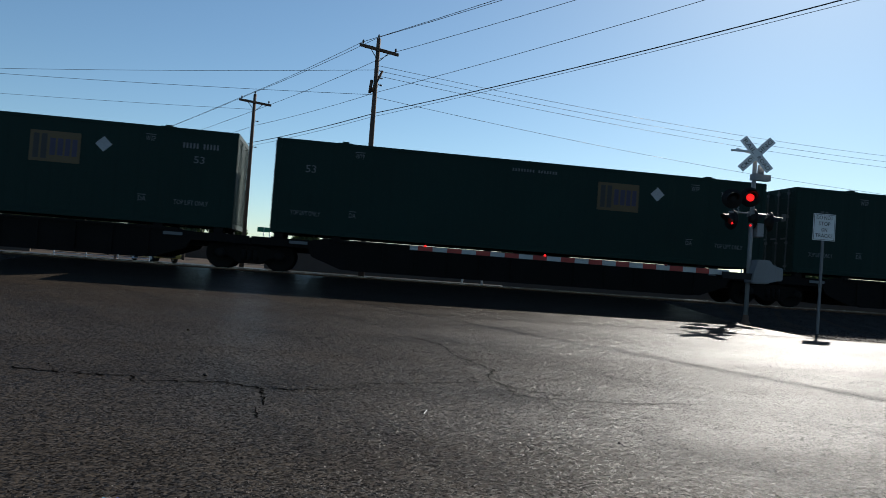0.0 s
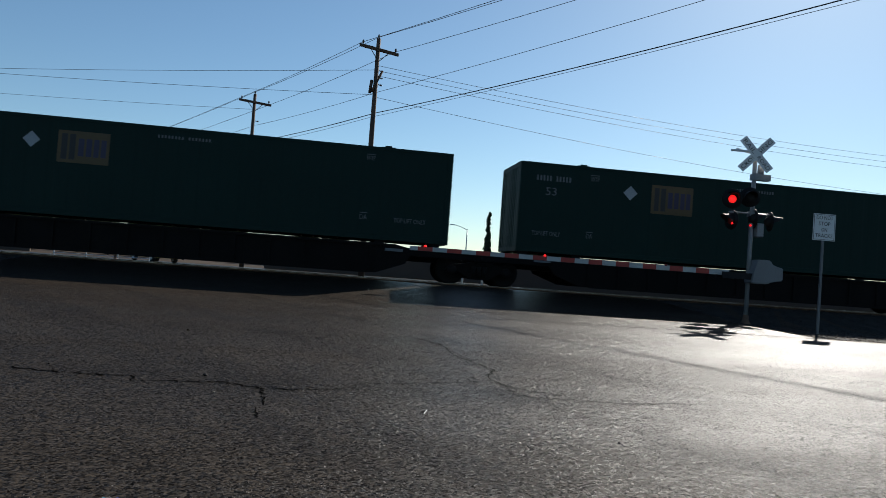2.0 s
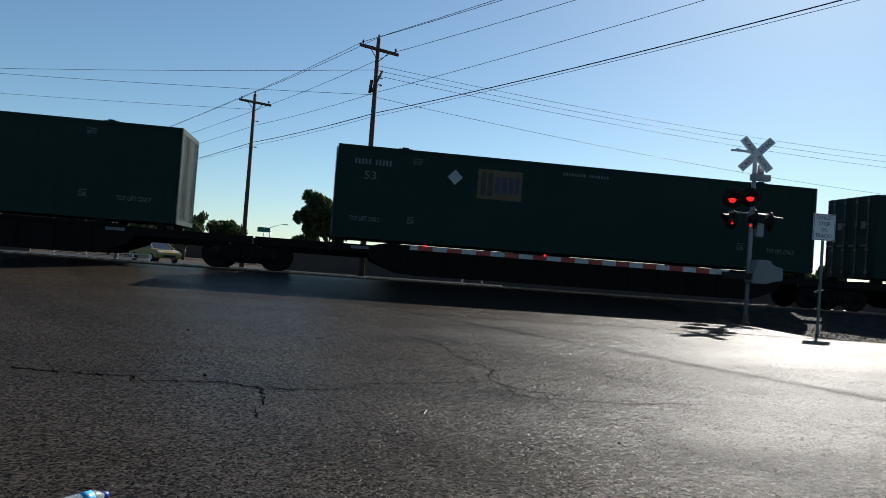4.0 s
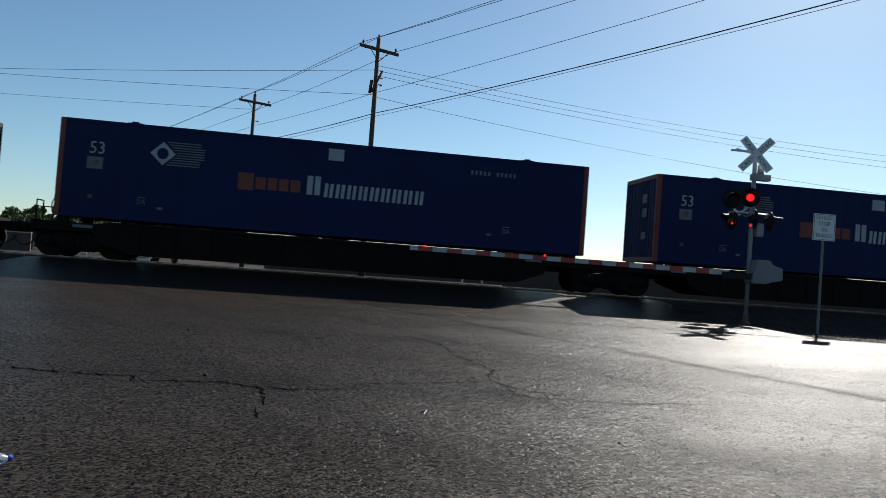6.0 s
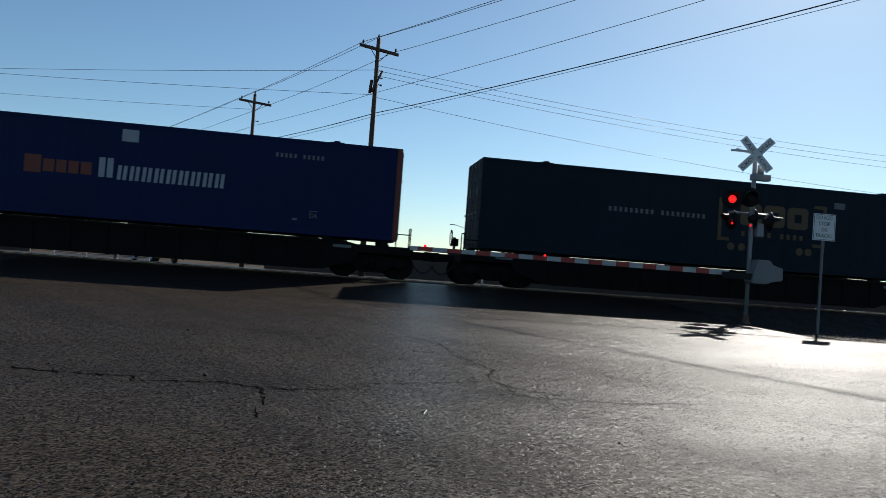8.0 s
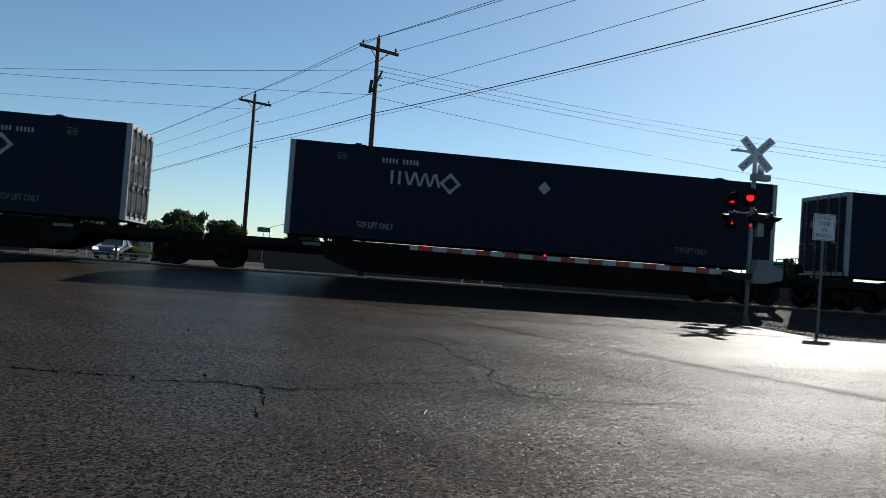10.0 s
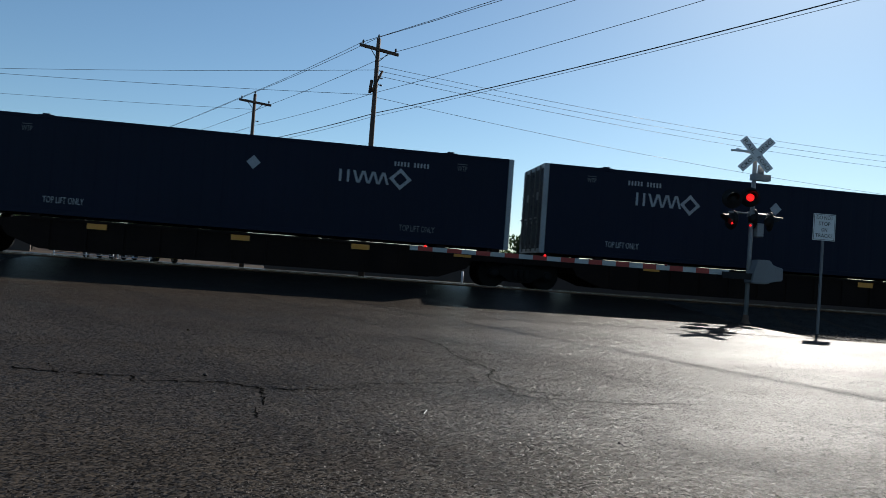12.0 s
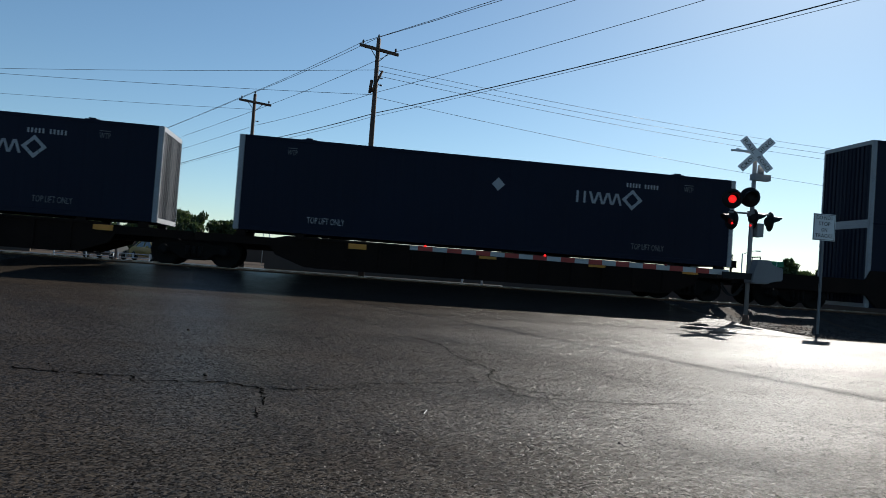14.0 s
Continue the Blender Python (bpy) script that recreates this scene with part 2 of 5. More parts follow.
def lathe(bm, profile, n=24, axis="Z", centre=(0, 0, 0)):
    """Turn (radius, height) pairs round an axis."""
    rings = []
    for r, h in profile:
        ring = []
        for i in range(n):
            a = 2 * math.pi * i / n
            p = (r * math.cos(a), r * math.sin(a), h)
            p = p if axis == "Z" else ((p[0], h, p[1]) if axis == "Y" else (h, p[0], p[1]))
            ring.append(bm.verts.new(Vector(p) + Vector(centre)))
        rings.append(ring)
    for lo, hi in zip(rings, rings[1:]):
        for i in range(n):
            bm.faces.new((lo[i], lo[(i + 1) % n], hi[(i + 1) % n], hi[i])).smooth = True
    for ring in (rings[0], rings[-1]):
        bm.faces.new(ring)


def prism(bm, pts, a, b, axis="Y"):
    """A polygon in the plane across the axis, drawn out from a to b. pts: (x, z) for Y, (y, z) for X, (x, y) for Z."""
    put = {"Y": lambda p, d: (p[0], d, p[1]), "X": lambda p, d: (d, p[0], p[1]), "Z": lambda p, d: (p[0], p[1], d)}[axis]
    lo, hi = [bm.verts.new(put(p, a)) for p in pts], [bm.verts.new(put(p, b)) for p in pts]
    bm.faces.new(lo)
    bm.faces.new(hi[::-1])
    for i in range(len(pts)):
        j = (i + 1) % len(pts)
        bm.faces.new((lo[i], hi[i], hi[j], lo[j]))


def bevel(bm, width, segments=1):
    bmesh.ops.bevel(bm, geom=bm.edges[:], offset=width, segments=segments, affect="EDGES", clamp_overlap=True)


def mesh_of(name, bm, mat):
    bmesh.ops.recalc_face_normals(bm, faces=bm.faces[:])
    me = bpy.data.meshes.new(name)
    bm.to_mesh(me)
    bm.free()
    me.materials.append(mat)
    return me


def part(name, bm, mat, parent=None, label="", at=None):
    ob = new(name, mesh_of(name, bm, mat) if isinstance(bm, bmesh.types.BMesh) else bm)
    if parent is not None:
        ob.parent = parent
    if at is not None:
        ob.matrix_basis = at
    if label:
        tagged(ob, label)
    return ob


def thing(name, label, category, at=None, group="", kind=""):
    ob = new(name)
    ob.empty_display_size = 0.2
    if at is not None:
        ob.matrix_basis = at
    return tagged(ob, label, category, group, kind)


TEXTS = {}


def text_mesh(words, size, mat, depth=0.002):
    """Words as a flat mesh in the xz plane, facing -y, from their lower left corner; size is the height of a capital."""
    key = (words, size, mat.name)
    if key not in TEXTS:
        cu = bpy.data.curves.new("words", "FONT")
        cu.body, cu.size, cu.extrude, cu.resolution_u = words, size / 0.69, depth, 2
        ob = new("words", cu)
        bpy.context.view_layer.update()
        me = bpy.data.meshes.new_from_object(ob.evaluated_get(bpy.context.evaluated_depsgraph_get()))
        bpy.data.objects.remove(ob)
        me.transform(Matrix.Rotation(radians(90), 4, "X"))
        me.materials.clear()
        me.materials.append(mat)
        TEXTS[key] = me
    return TEXTS[key]


def words_on(parent, words, x0, x1, z, size, mat, y=-0.006, name="lettering"):
    me = text_mesh(words, size, mat)
    w = max(v.co.x for v in me.vertices) or 1
    ob = part(name, me, mat, parent)
    ob.matrix_basis = Matrix.Translation((x0, y, z)) @ Matrix.Diagonal(((x1 - x0) / w, 1, 1, 1))
    return ob


# ---- ground ----
def ground_z(y):
    stops = ((-25, -0.41), (17.3, 0.284), (22.4, 0.645), (25.3, 0.645), (26.3, 0.56), (30, 0.38), (34, 0.28), (42, 0.25), (90, 0.25))
    if y <= stops[0][0]:
        return stops[0][1]
    for (a, za), (b, zb) in zip(stops, stops[1:]):
        if y <= b:
            return za + (zb - za) * (y - a) / (b - a)
    return stops[-1][1]


def verge(x, y):
    """How far the gravel verge east of the road lies below the road's own profile."""
    stops = ((13.2, 0.0), (14.4, 0.03), (17.0, 0.09), (20.3, 0.32), (21.4, 0.24), (22.9, 0.0))
    if x <= ROAD_R or y <= stops[0][0] or y >= stops[-1][0]:
        return 0.0
    for (a, da), (b, db) in zip(stops, stops[1:]):
        if y <= b:
            return (da + (db - da) * (y - a) / (b - a)) * min(1.0, (x - ROAD_R) / 0.9)


ROAD_L, ROAD_R = -8.6, 10.25


def sheet(name, xs, ys, lift, mat, rough=0.0, seed=0):
    bm = bmesh.new()
    grid = [[bm.verts.new((x, y, ground_z(y) - verge(x, y) + lift + (rough * noise.noise((x * 1.7, y * 1.7, seed)) if rough else 0))) for x in xs] for y in ys]
    for j in range(len(ys) - 1):
        for i in range(len(xs) - 1):
            bm.faces.new((grid[j][i], grid[j][i + 1], grid[j + 1][i + 1], grid[j + 1][i])).smooth = True
    return part(name, bm, mat)


YS = [-1500, -100, -25, 0, 13.2, 14.4, 17.0, 17.3, 19, 20.3, 21.4, 22.4, 22.9, 24, 26.3, 30, 34, 38, 42, 60, 90, 200, 600, 3500]
tagged(sheet("ground", [-3500, -600, -100, -30, ROAD_R, ROAD_R + 0.9, 30, 100, 600, 3500], YS, -0.03, DIRT), "dry brown dirt reaching to the horizon", "ground", kind="structure")
tagged(sheet("parking_lot", [-120, -40, 0, 40, 120], [-60, -25, 0, 8, 14.4], 0.0, ASPHALT), "worn grey asphalt lot with cracks", "pavement", kind="structure")
tagged(sheet("road", [ROAD_L, 0, ROAD_R], [14.4, 17.3, 19, 20.7, 22.4, 23.55], 0.0, ASPHALT), "worn asphalt road rising to the rails", "road", kind="structure")
tagged(sheet("road_beyond", [ROAD_L, 0, ROAD_R], [25.15, 26.3, 30, 34, 42, 46], 0.0, ASPHALT), "asphalt road beyond the rails", "road", kind="structure")
tagged(sheet("cross_street", [-150, -40, 0, 40, 150], [46, 52, 58], 0.0, ASPHALT), "asphalt street running along beyond the rails", "road", kind="structure")
tagged(sheet("crossing_panel", [ROAD_L, 0, ROAD_R], [23.73, 24.3, 24.97], 0.03, ASPHALT), "asphalt panel between the rails", "road", kind="structure")

# ---- sequence of the train: left end of each container at 0 s ----
SPEED = 22.65
CAR_Y, BOX_Y, BASE_Z, RAIL_Z = 24.35, 23.05, 1.90, 0.70
BOX_L, BOX_W, BOX_H = 16.15, 2.59, 2.89

# liveries: (left end, livery, what its two ends are: door or front), then the gap type after it
TRAIN = [
    (-54.0, "green_r", "fd"), (-36.7, "green_r", "df"), (-19.30, "green_r", "df"), (-2.02, "green_r", "df"), (15.22, "green_r", "df"), (32.60, "green_l", "fd"), (50.95, "green_l", "fd"),
    (69.67, "green_l", "df"), (90.44, "green_l", "df"), (108.86, "hex", "df"),
    (127.66, "blue", "fd"), (146.16, "blue", "fd"), (166.90, "blue", "fd"),
    (185.60, "slate", "df"), (204.12, "navy_r", "fd"), (224.88, "navy_l", "fd"),
    (243.65, "navy_r", "df"), (261.06, "navy_r", "df"), (278.22, "navy_l", "df"), (295.63, "navy_r", "df"), (313.97, "navy_r", "fd"),
    (335.08, "navy_two", "fd"), (354.4, "navy_two", "df"), (373.9, "navy_r", "df"),
]
COUPLED = {50.95, 108.86, 166.90, 224.88, 313.97, -54.0}          # containers after which two cars couple
MOVERS = []                                                # (thing, pose at 0 s)


def ribbed_panel(x0, x1, z0, z1, y, depth, pitch, inward=1):
    """A panel of pressed steel in the xz plane with upright ribs."""
    bm = bmesh.new()
    n = max(1, round((x1 - x0) / pitch))
    p = (x1 - x0) / n
    prof = []
    for i in range(n):
        a = x0 + i * p
        prof += [(a, 0), (a + p * 0.55, 0), (a + p * 0.66, depth), (a + p * 0.89, depth)]
    prof.append((x1, 0))
    lo = [bm.verts.new((x, y + d * inward, z0)) for x, d in prof]
    hi = [bm.verts.new((x, y + d * inward, z1)) for x, d in prof]
    for i in range(len(prof) - 1):
        bm.faces.new((lo[i], lo[i + 1], hi[i + 1], hi[i]))
    return bm


def turned(bm, m):
    bmesh.ops.transform(bm, matrix=m, verts=bm.verts[:])
    return bm


def container(paint, post, ends, label, rib, end_paint=None):
    """A 53 foot domestic container: origin at the lower left corner of its near side."""
    end_paint = end_paint or paint
    c = thing("shipping_container", label, "container", group="containers on the train")
    L, W, H = BOX_L, BOX_W, BOX_H
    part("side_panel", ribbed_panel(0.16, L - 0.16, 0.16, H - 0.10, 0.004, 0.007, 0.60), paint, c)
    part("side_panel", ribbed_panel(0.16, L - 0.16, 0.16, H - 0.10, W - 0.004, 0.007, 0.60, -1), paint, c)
    for y in (0, W - 0.08):
        bm = bmesh.new()
        box(bm, 0.16, L - 0.16, y - (0.006 if y == 0 else -0.006), y + 0.08, 0, 0.16)
        bevel(bm, 0.012)
        part("bottom_rail", bm, paint, c)
        bm = bmesh.new()
        box(bm, 0.16, L - 0.16, y - (0.006 if y == 0 else -0.006), y + 0.08, H - 0.10, H)
        bevel(bm, 0.012)
        part("top_rail", bm, paint, c)
        for x in (0, L - 0.17):
            bm = bmesh.new()
            box(bm, x, x + 0.17, y - (0.012 if y == 0 else -0.012), y + 0.09, 0.0, H)
            bevel(bm, 0.02, 2)
            part("corner_post", bm, post, c)
        for x in (1.98, L - 2.16):
            bm = bmesh.new()
            box(bm, x, x + 0.20, y - 0.004, y + 0.16, H - 0.02, H + 0.055)
            box(bm, x - 0.12, x + 0.32, y + 0.01, y + 0.15, H - 0.01, H + 0.02)
            bevel(bm, 0.012)
            part("lifting_casting", bm, paint, c)
    bm = turned(ribbed_panel(0.08, W - 0.08, 0.1, L - 0.1, 0, 0.02, 0.32), Matrix(((0, 0, 1, 0), (1, 0, 0, 0), (0, -1, 0, H - 0.012), (0, 0, 0, 1))))
    part("roof", bm, paint, c)
    bm = bmesh.new()
    box(bm, 0.1, L - 0.1, 0.08, W - 0.08, 0.10, 0.15)
    for i in range(38):
        box(bm, 0.4 + i * 0.41, 0.46 + i * 0.41, 0.08, W - 0.08, 0.02, 0.10)
    part("floor", bm, FRAME, c)
    for side, kind in zip((0, 1), ends):
        x = 0.0 if side == 0 else L
        s = 1 if side else -1
        for z0, z1 in ((0.0, 0.14), (H - 0.14, H)):
            bm = bmesh.new()
            box(bm, min(x, x - s * 0.12), max(x, x - s * 0.12), 0.08, W - 0.08, z0, z1)
            part("end_rail", bm, post, c)
        if kind == "f":
            bm = ribbed_panel(0.09, W - 0.09, 0.14, H - 0.14, 0, 0.05, 0.20)
            turned(bm, Matrix(((0, -s, 0, x - s * 0.01), (1, 0, 0, 0), (0, 0, 1, 0), (0, 0, 0, 1))))
            fp = part("front_panel", bm, end_paint, c)
            for k in range(10):
                y = 0.24 + k * (W - 0.48) / 9
                bm = bmesh.new()
                box(bm, min(x, x - s * 0.06), max(x, x - s * 0.06), y - 0.017, y + 0.017, 0.14, H - 0.14)
                part("rib", bm, rib, fp)
        else:
            for k in (0, 1):
                y0 = 0.10 + k * (W / 2 - 0.09)
                bm = bmesh.new()
                box(bm, min(x - s * 0.06, x - s * 0.02), max(x - s * 0.06, x - s * 0.02), y0, y0 + W / 2 - 0.11, 0.14, H - 0.14)
                for z in (0.35, 0.95, 1.55, 2.15, 2.6):
                    box(bm, min(x - s * 0.02, x), max(x - s * 0.02, x), y0 + 0.04, y0 + W / 2 - 0.15, z - 0.05, z + 0.05)
                d = part("door", bm, end_paint, c)
                bm = bmesh.new()
                for yy in (y0 + 0.28, y0 + 0.86):
                    tube(bm, (x + s * 0.03, yy, 0.05), (x + s * 0.03, yy, H - 0.05), 0.022, n=6)
                    for z in (0.2, 1.0, 1.9, 2.7):
                        box(bm, x - 0.01, x + s * 0.055, yy - 0.06, yy + 0.06, z - 0.04, z + 0.04)
                    box(bm, x + s * 0.03, x + s * 0.06, yy, yy + 0.32, 1.12, 1.17)
                part("lock_rod", bm, ROD, d)
                bm = bmesh.new()
                box(bm, min(x - s * 0.02, x + s * 0.006), max(x - s * 0.02, x + s * 0.006), y0 + 0.44, y0 + 0.66, 1.75, 2.0)
                part("placard", bm, DULLWHITE, d)
    return c


def plate(parent, name, x0, x1, z0, z1, mat, y=-0.008, label=""):
    bm = bmesh.new()
    box(bm, x0, x1, y, y + 0.004, z0, z1)
    return part(name, bm, mat, parent, label)


def polygon(parent, name, pts, mat, y=-0.008, label=""):
    bm = bmesh.new()
    prism(bm, pts, y, y + 0.004)
    return part(name, bm, mat, parent, label)


def bars(parent, x0, x1, z0, z1, n, mat, name="number_bar", y=-0.008):
    """Unreadable small writing: a row of plain bars."""
    step = (x1 - x0) / n
    bm = bmesh.new()
    box(bm, 0, 0.50 * step, y, y + 0.004, z0 + 0.015, z1 - 0.015)
    me = mesh_of(name, bm, mat)
    for i in range(n):
        if i != n // 2 or n < 7:
            part(name, me, mat, parent, at=pose(x0 + i * step, 0, 0))


def diamond(parent, x0, x1, z0, z1, mat, name="diamond_placard"):
    x, z = (x0 + x1) / 2, (z0 + z1) / 2
    return polygon(parent, name, [(x0, z), (x, z0), (x1, z), (x, z1)], mat)


def code(parent, words, x0, x1, z0, z1):
    """A short readable code with the overline that it carries."""
    words_on(parent, words, x0, x1, z0, (z1 - z0) * 0.72, DULLWHITE)
    plate(parent, "overline", x0, x1, z1 - 0.02, z1, DULLWHITE)


def emblem_panel(c, x0, x1, z0, z1):
    """An amber panel with one dark and two purple blocks."""
    plate(c, "emblem_panel", x0, x1, z0, z1, AMBER, -0.006)
    h, w = z1 - z0, x1 - x0
    for a, b, lo, hi, mat in ((0.07, 0.34, 0.10, 0.90, SIGNBLACK), (0.40, 0.66, 0.22, 0.78, PLUM), (0.70, 0.94, 0.22, 0.78, PLUM)):
        for k in range(2):
            m = a + (b - a) * (0.58 if k else 0.0)
            plate(c, "emblem_block", x0 + m * w, x0 + (m + (b - a) * 0.42) * w, z0 + lo * h, z0 + hi * h, mat, -0.011)


def marks_green_l(c):
    bars(c, 0.54, 1.72, 2.30, 2.50, 11, DULLWHITE)
    words_on(c, "53", 0.84, 1.22, 1.86, 0.25, DULLWHITE)
    code(c, "WTP", 2.33, 2.63, 2.42, 2.63)
    diamond(c, 3.46, 3.94, 1.92, 2.40, WHITE)
    emblem_panel(c, 4.43, 5.87, 1.56, 2.50)
    bars(c, 7.21, 8.78, 2.52, 2.64, 16, DULLWHITE)
    code(c, "DA", 2.28, 2.50, 0.57, 0.78)
    words_on(c, "TOP LIFT ONLY", 0.48, 1.42, 0.55, 0.14, DULLWHITE)
    code(c, "DA", 13.33, 13.57, 0.60, 0.82)
    code(c, "WTP", 13.43, 13.70, 2.45, 2.64)
    words_on(c, "TOP LIFT ONLY", 14.4, 15.4, 0.58, 0.14, DULLWHITE)


def marks_green_r(c):
    words_on(c, "53", 0.91, 1.23, 1.90, 0.23, DULLWHITE)
    code(c, "WTP", 2.40, 2.69, 2.45, 2.66)
    bars(c, 7.39, 8.90, 2.52, 2.64, 16, DULLWHITE)
    emblem_panel(c, 10.26, 11.66, 1.54, 2.44)
    diamond(c, 12.06, 12.54, 1.97, 2.43, WHITE)
    code(c, "WTP", 13.47, 13.75, 2.42, 2.63)
    bars(c, 14.55, 15.63, 2.29, 2.48, 11, DULLWHITE)
    words_on(c, "53", 14.88, 15.20, 1.87, 0.21, DULLWHITE)
    code(c, "DA", 13.37, 13.60, 0.62, 0.82)
    code(c, "DA", 2.33, 2.54, 0.61, 0.81)
    words_on(c, "TOP LIFT ONLY", 0.55, 1.45, 0.57, 0.14, DULLWHITE)
    words_on(c, "TOP LIFT ONLY", 14.4, 15.4, 0.60, 0.14, DULLWHITE)


def marks_hex(c):
    bars(c, 2.38, 3.55, 2.36, 2.55, 11, DULLWHITE)
    x, z, r = 7.215, 1.575, 0.67
    polygon(c, "hexagon_emblem", [(x + r * math.sin(k * math.pi / 3), z + r * math.cos(k * math.pi / 3)) for k in range(6)], WHITE)
    bm = bmesh.new()
    for a, b in ((-0.36, -0.24), (-0.16, -0.04), (0.04, 0.16), (0.24, 0.36)):
        box(bm, x + a, x + b, -0.013, -0.009, z - 0.34, z + 0.34)
    box(bm, x - 0.36, x + 0.36, -0.0135, -0.0095, z - 0.07, z + 0.07)
    part("emblem_block", bm, MAROON, c)
    bars(c, 8.43, 9.33, 1.60, 1.92, 3, WHITE, "name_bar")
    bars(c, 8.13, 9.57, 1.18, 1.48, 5, WHITE, "name_bar")
    bars(c, 7.34, 8.88, 2.52, 2.66, 16, DULLWHITE)
    code(c, "WTP", 14.42, 14.71, 2.36, 2.56)
    words_on(c, "53", 14.89, 15.25, 1.42, 0.22, DULLWHITE)
    code(c, "DA", 13.47, 13.70, 0.60, 0.83)
    code(c, "DA", 2.34, 2.55, 0.62, 0.82)


def marks_blue(c):
    words_on(c, "53", 0.85, 1.28, 1.90, 0.36, WHITE)
    plate(c, "number_panel", 0.82, 1.26, 1.45, 1.80, DULLWHITE)
    words_on(c, "10'", 0.95, 1.15, 1.55, 0.16, SIGNBLACK, -0.012)
    diamond(c, 2.57, 3.30, 1.72, 2.42, WHITE, "diamond_emblem")
    bm = bmesh.new()
    lathe(bm, [(0.17, -0.013), (0.17, -0.009)], 20, "Y", (2.93, 0, 2.07))
    part("emblem_disc", bm, BLUE, c)
    for i in range(10):
        z = 1.73 + i * 0.075
        off = 0.10 * abs(i - 4.5) / 4.5
        plate(c, "speed_stripe", 3.02 + 0.33 - off * 3, 3.95 + (0.18 if 2 < i < 8 else 0.06), z, z + 0.033, DULLWHITE)
    for i, (a, b) in enumerate(((5.16, 5.62), (5.68, 5.98), (6.04, 6.32), (6.38, 6.66), (6.72, 7.02))):
        plate(c, "name_bar", a, b, 1.25 if i else 1.20, 1.62 if i else 1.72, ORANGE)
    for a in (7.22, 7.45):
        plate(c, "name_bar", a, a + 0.17, 1.22, 1.80, WHITE)
    step = (10.89 - 7.74) / 9
    for i in range(9):
        for k in (0.0, 0.46):
            a = 7.74 + (i + k) * step
            polygon(c, "name_bar", [(a, 1.18), (a + 0.10, 1.18), (a + 0.13, 1.61), (a + 0.03, 1.61)], WHITE)
    plate(c, "white_square", 7.80, 8.27, 2.33, 2.69, WHITE)
    bars(c, 12.28, 13.79, 2.28, 2.44, 11, DULLWHITE)
    code(c, "DA", 2.30, 2.54, 0.50, 0.71)
    plate(c, "small_plate", 2.89, 3.04, 0.39, 0.46, DULLWHITE)
    code(c, "DA", 13.40, 13.65, 0.50, 0.72)
    plate(c, "small_plate", 12.9, 13.05, 0.40, 0.47, DULLWHITE)
    for y0, z0, h in ((0.75, 1.98, 0.30), (0.72, 1.50, 0.30), (0.70, 0.75, 0.24)):
        bm = bmesh.new()
        box(bm, -0.012, -0.006, y0, y0 + 0.34, z0, z0 + h)
        part("end_plate", bm, DULLWHITE, c)
    plate(c, "amber_dot", 0.91, 1.03, 0.56, 0.68, AMBER)


def marks_slate(c):
    for a, b, s in ((8.06, 8.48, 1), (11.51, 11.97, -1)):
        bm = bmesh.new()
        e = a if s > 0 else b
        box(bm, min(e, e + s * 0.12), max(e, e + s * 0.12), -0.008, -0.004, 0.88, 2.30)
        box(bm, a, b, -0.0085, -0.0045, 2.19, 2.30)
        box(bm, a, b, -0.0085, -0.0045, 0.88, 0.99)
        part("bracket_emblem", bm, AMBER, c)
    for i in range(3):
        a = 8.84 + i * 0.85
        polygon(c, "name_block", [(a, 1.52), (a + 0.10, 1.44), (a + 0.66, 1.44), (a + 0.76, 1.52), (a + 0.76, 2.08), (a + 0.66, 2.17), (a + 0.10, 2.17), (a, 2.08)], AMBER)
        plate(c, "name_gap", a + 0.26, a + 0.52, 1.66, 1.94, SLATE, -0.013)
    bars(c, 8.91, 11.25, 1.06, 1.26, 10, AMBER, "name_bar")
    bars(c, 4.25, 7.67, 1.52, 1.70, 19, DULLWHITE, "name_bar")
    for a in (8.42, 8.80, 10.9, 11.23):
        bm = bmesh.new()
        lathe(bm, [(0.13, -0.008), (0.13, -0.004)], 12, "Y", (a + 0.14, 0, 0.70))
        part("amber_dot", bm, AMBER, c)
    plate(c, "number_panel", 12.24, 12.64, 2.25, 2.46, DULLWHITE)


def chevrons(c, x0, x1, z0, z1):
    """A ring of four bent strokes standing on its corner."""
    x, z, r, q = (x0 + x1) / 2, (z0 + z1) / 2, (x1 - x0) / 2, (z1 - z0) / 2
    for k in range(4):
        a = k * math.pi / 2
        ca, sa = math.cos(a), math.sin(a)
        pts = [(0.95, 0), (0.47, 0.46), (0.30, 0.28), (0.56, 0.0), (0.30, -0.28), (0.47, -0.46)]
        polygon(c, "emblem_stroke", [(x + r * (px * ca - pz * sa), z + q * (px * sa + pz * ca)) for px, pz in pts], WHITE)


def name_strokes(c, x0, x1, z0, z1):
    """Four plain white blocks."""
    t = 0.075
    for k in (0.0, 0.24):
        plate(c, "name_bar", x0 + k, x0 + k + t, z0, z1, WHITE)
    n = 7
    w = (x1 - x0 - 0.42) / n
    for i in range(n):
        a = x0 + 0.42 + i * w
        p, q = (a, a + w * 0.8) if i % 2 else (a + w * 0.8, a)
        polygon(c, "name_bar", [(p, z0), (p + t, z0), (q + t, z1), (q, z1)], WHITE)


def marks_navy_common(c):
    code(c, "WTP", 1.45, 1.74, 2.38, 2.60)
    diamond(c, 7.86, 8.28, 1.85, 2.28, WHITE)
    words_on(c, "TOP LIFT ONLY", 2.18, 3.32, 0.34, 0.19, WHITE)
    words_on(c, "TOP LIFT ONLY", 12.62, 13.74, 0.34, 0.19, DULLWHITE)
    code(c, "WTP", 14.33, 14.64, 2.36, 2.59)


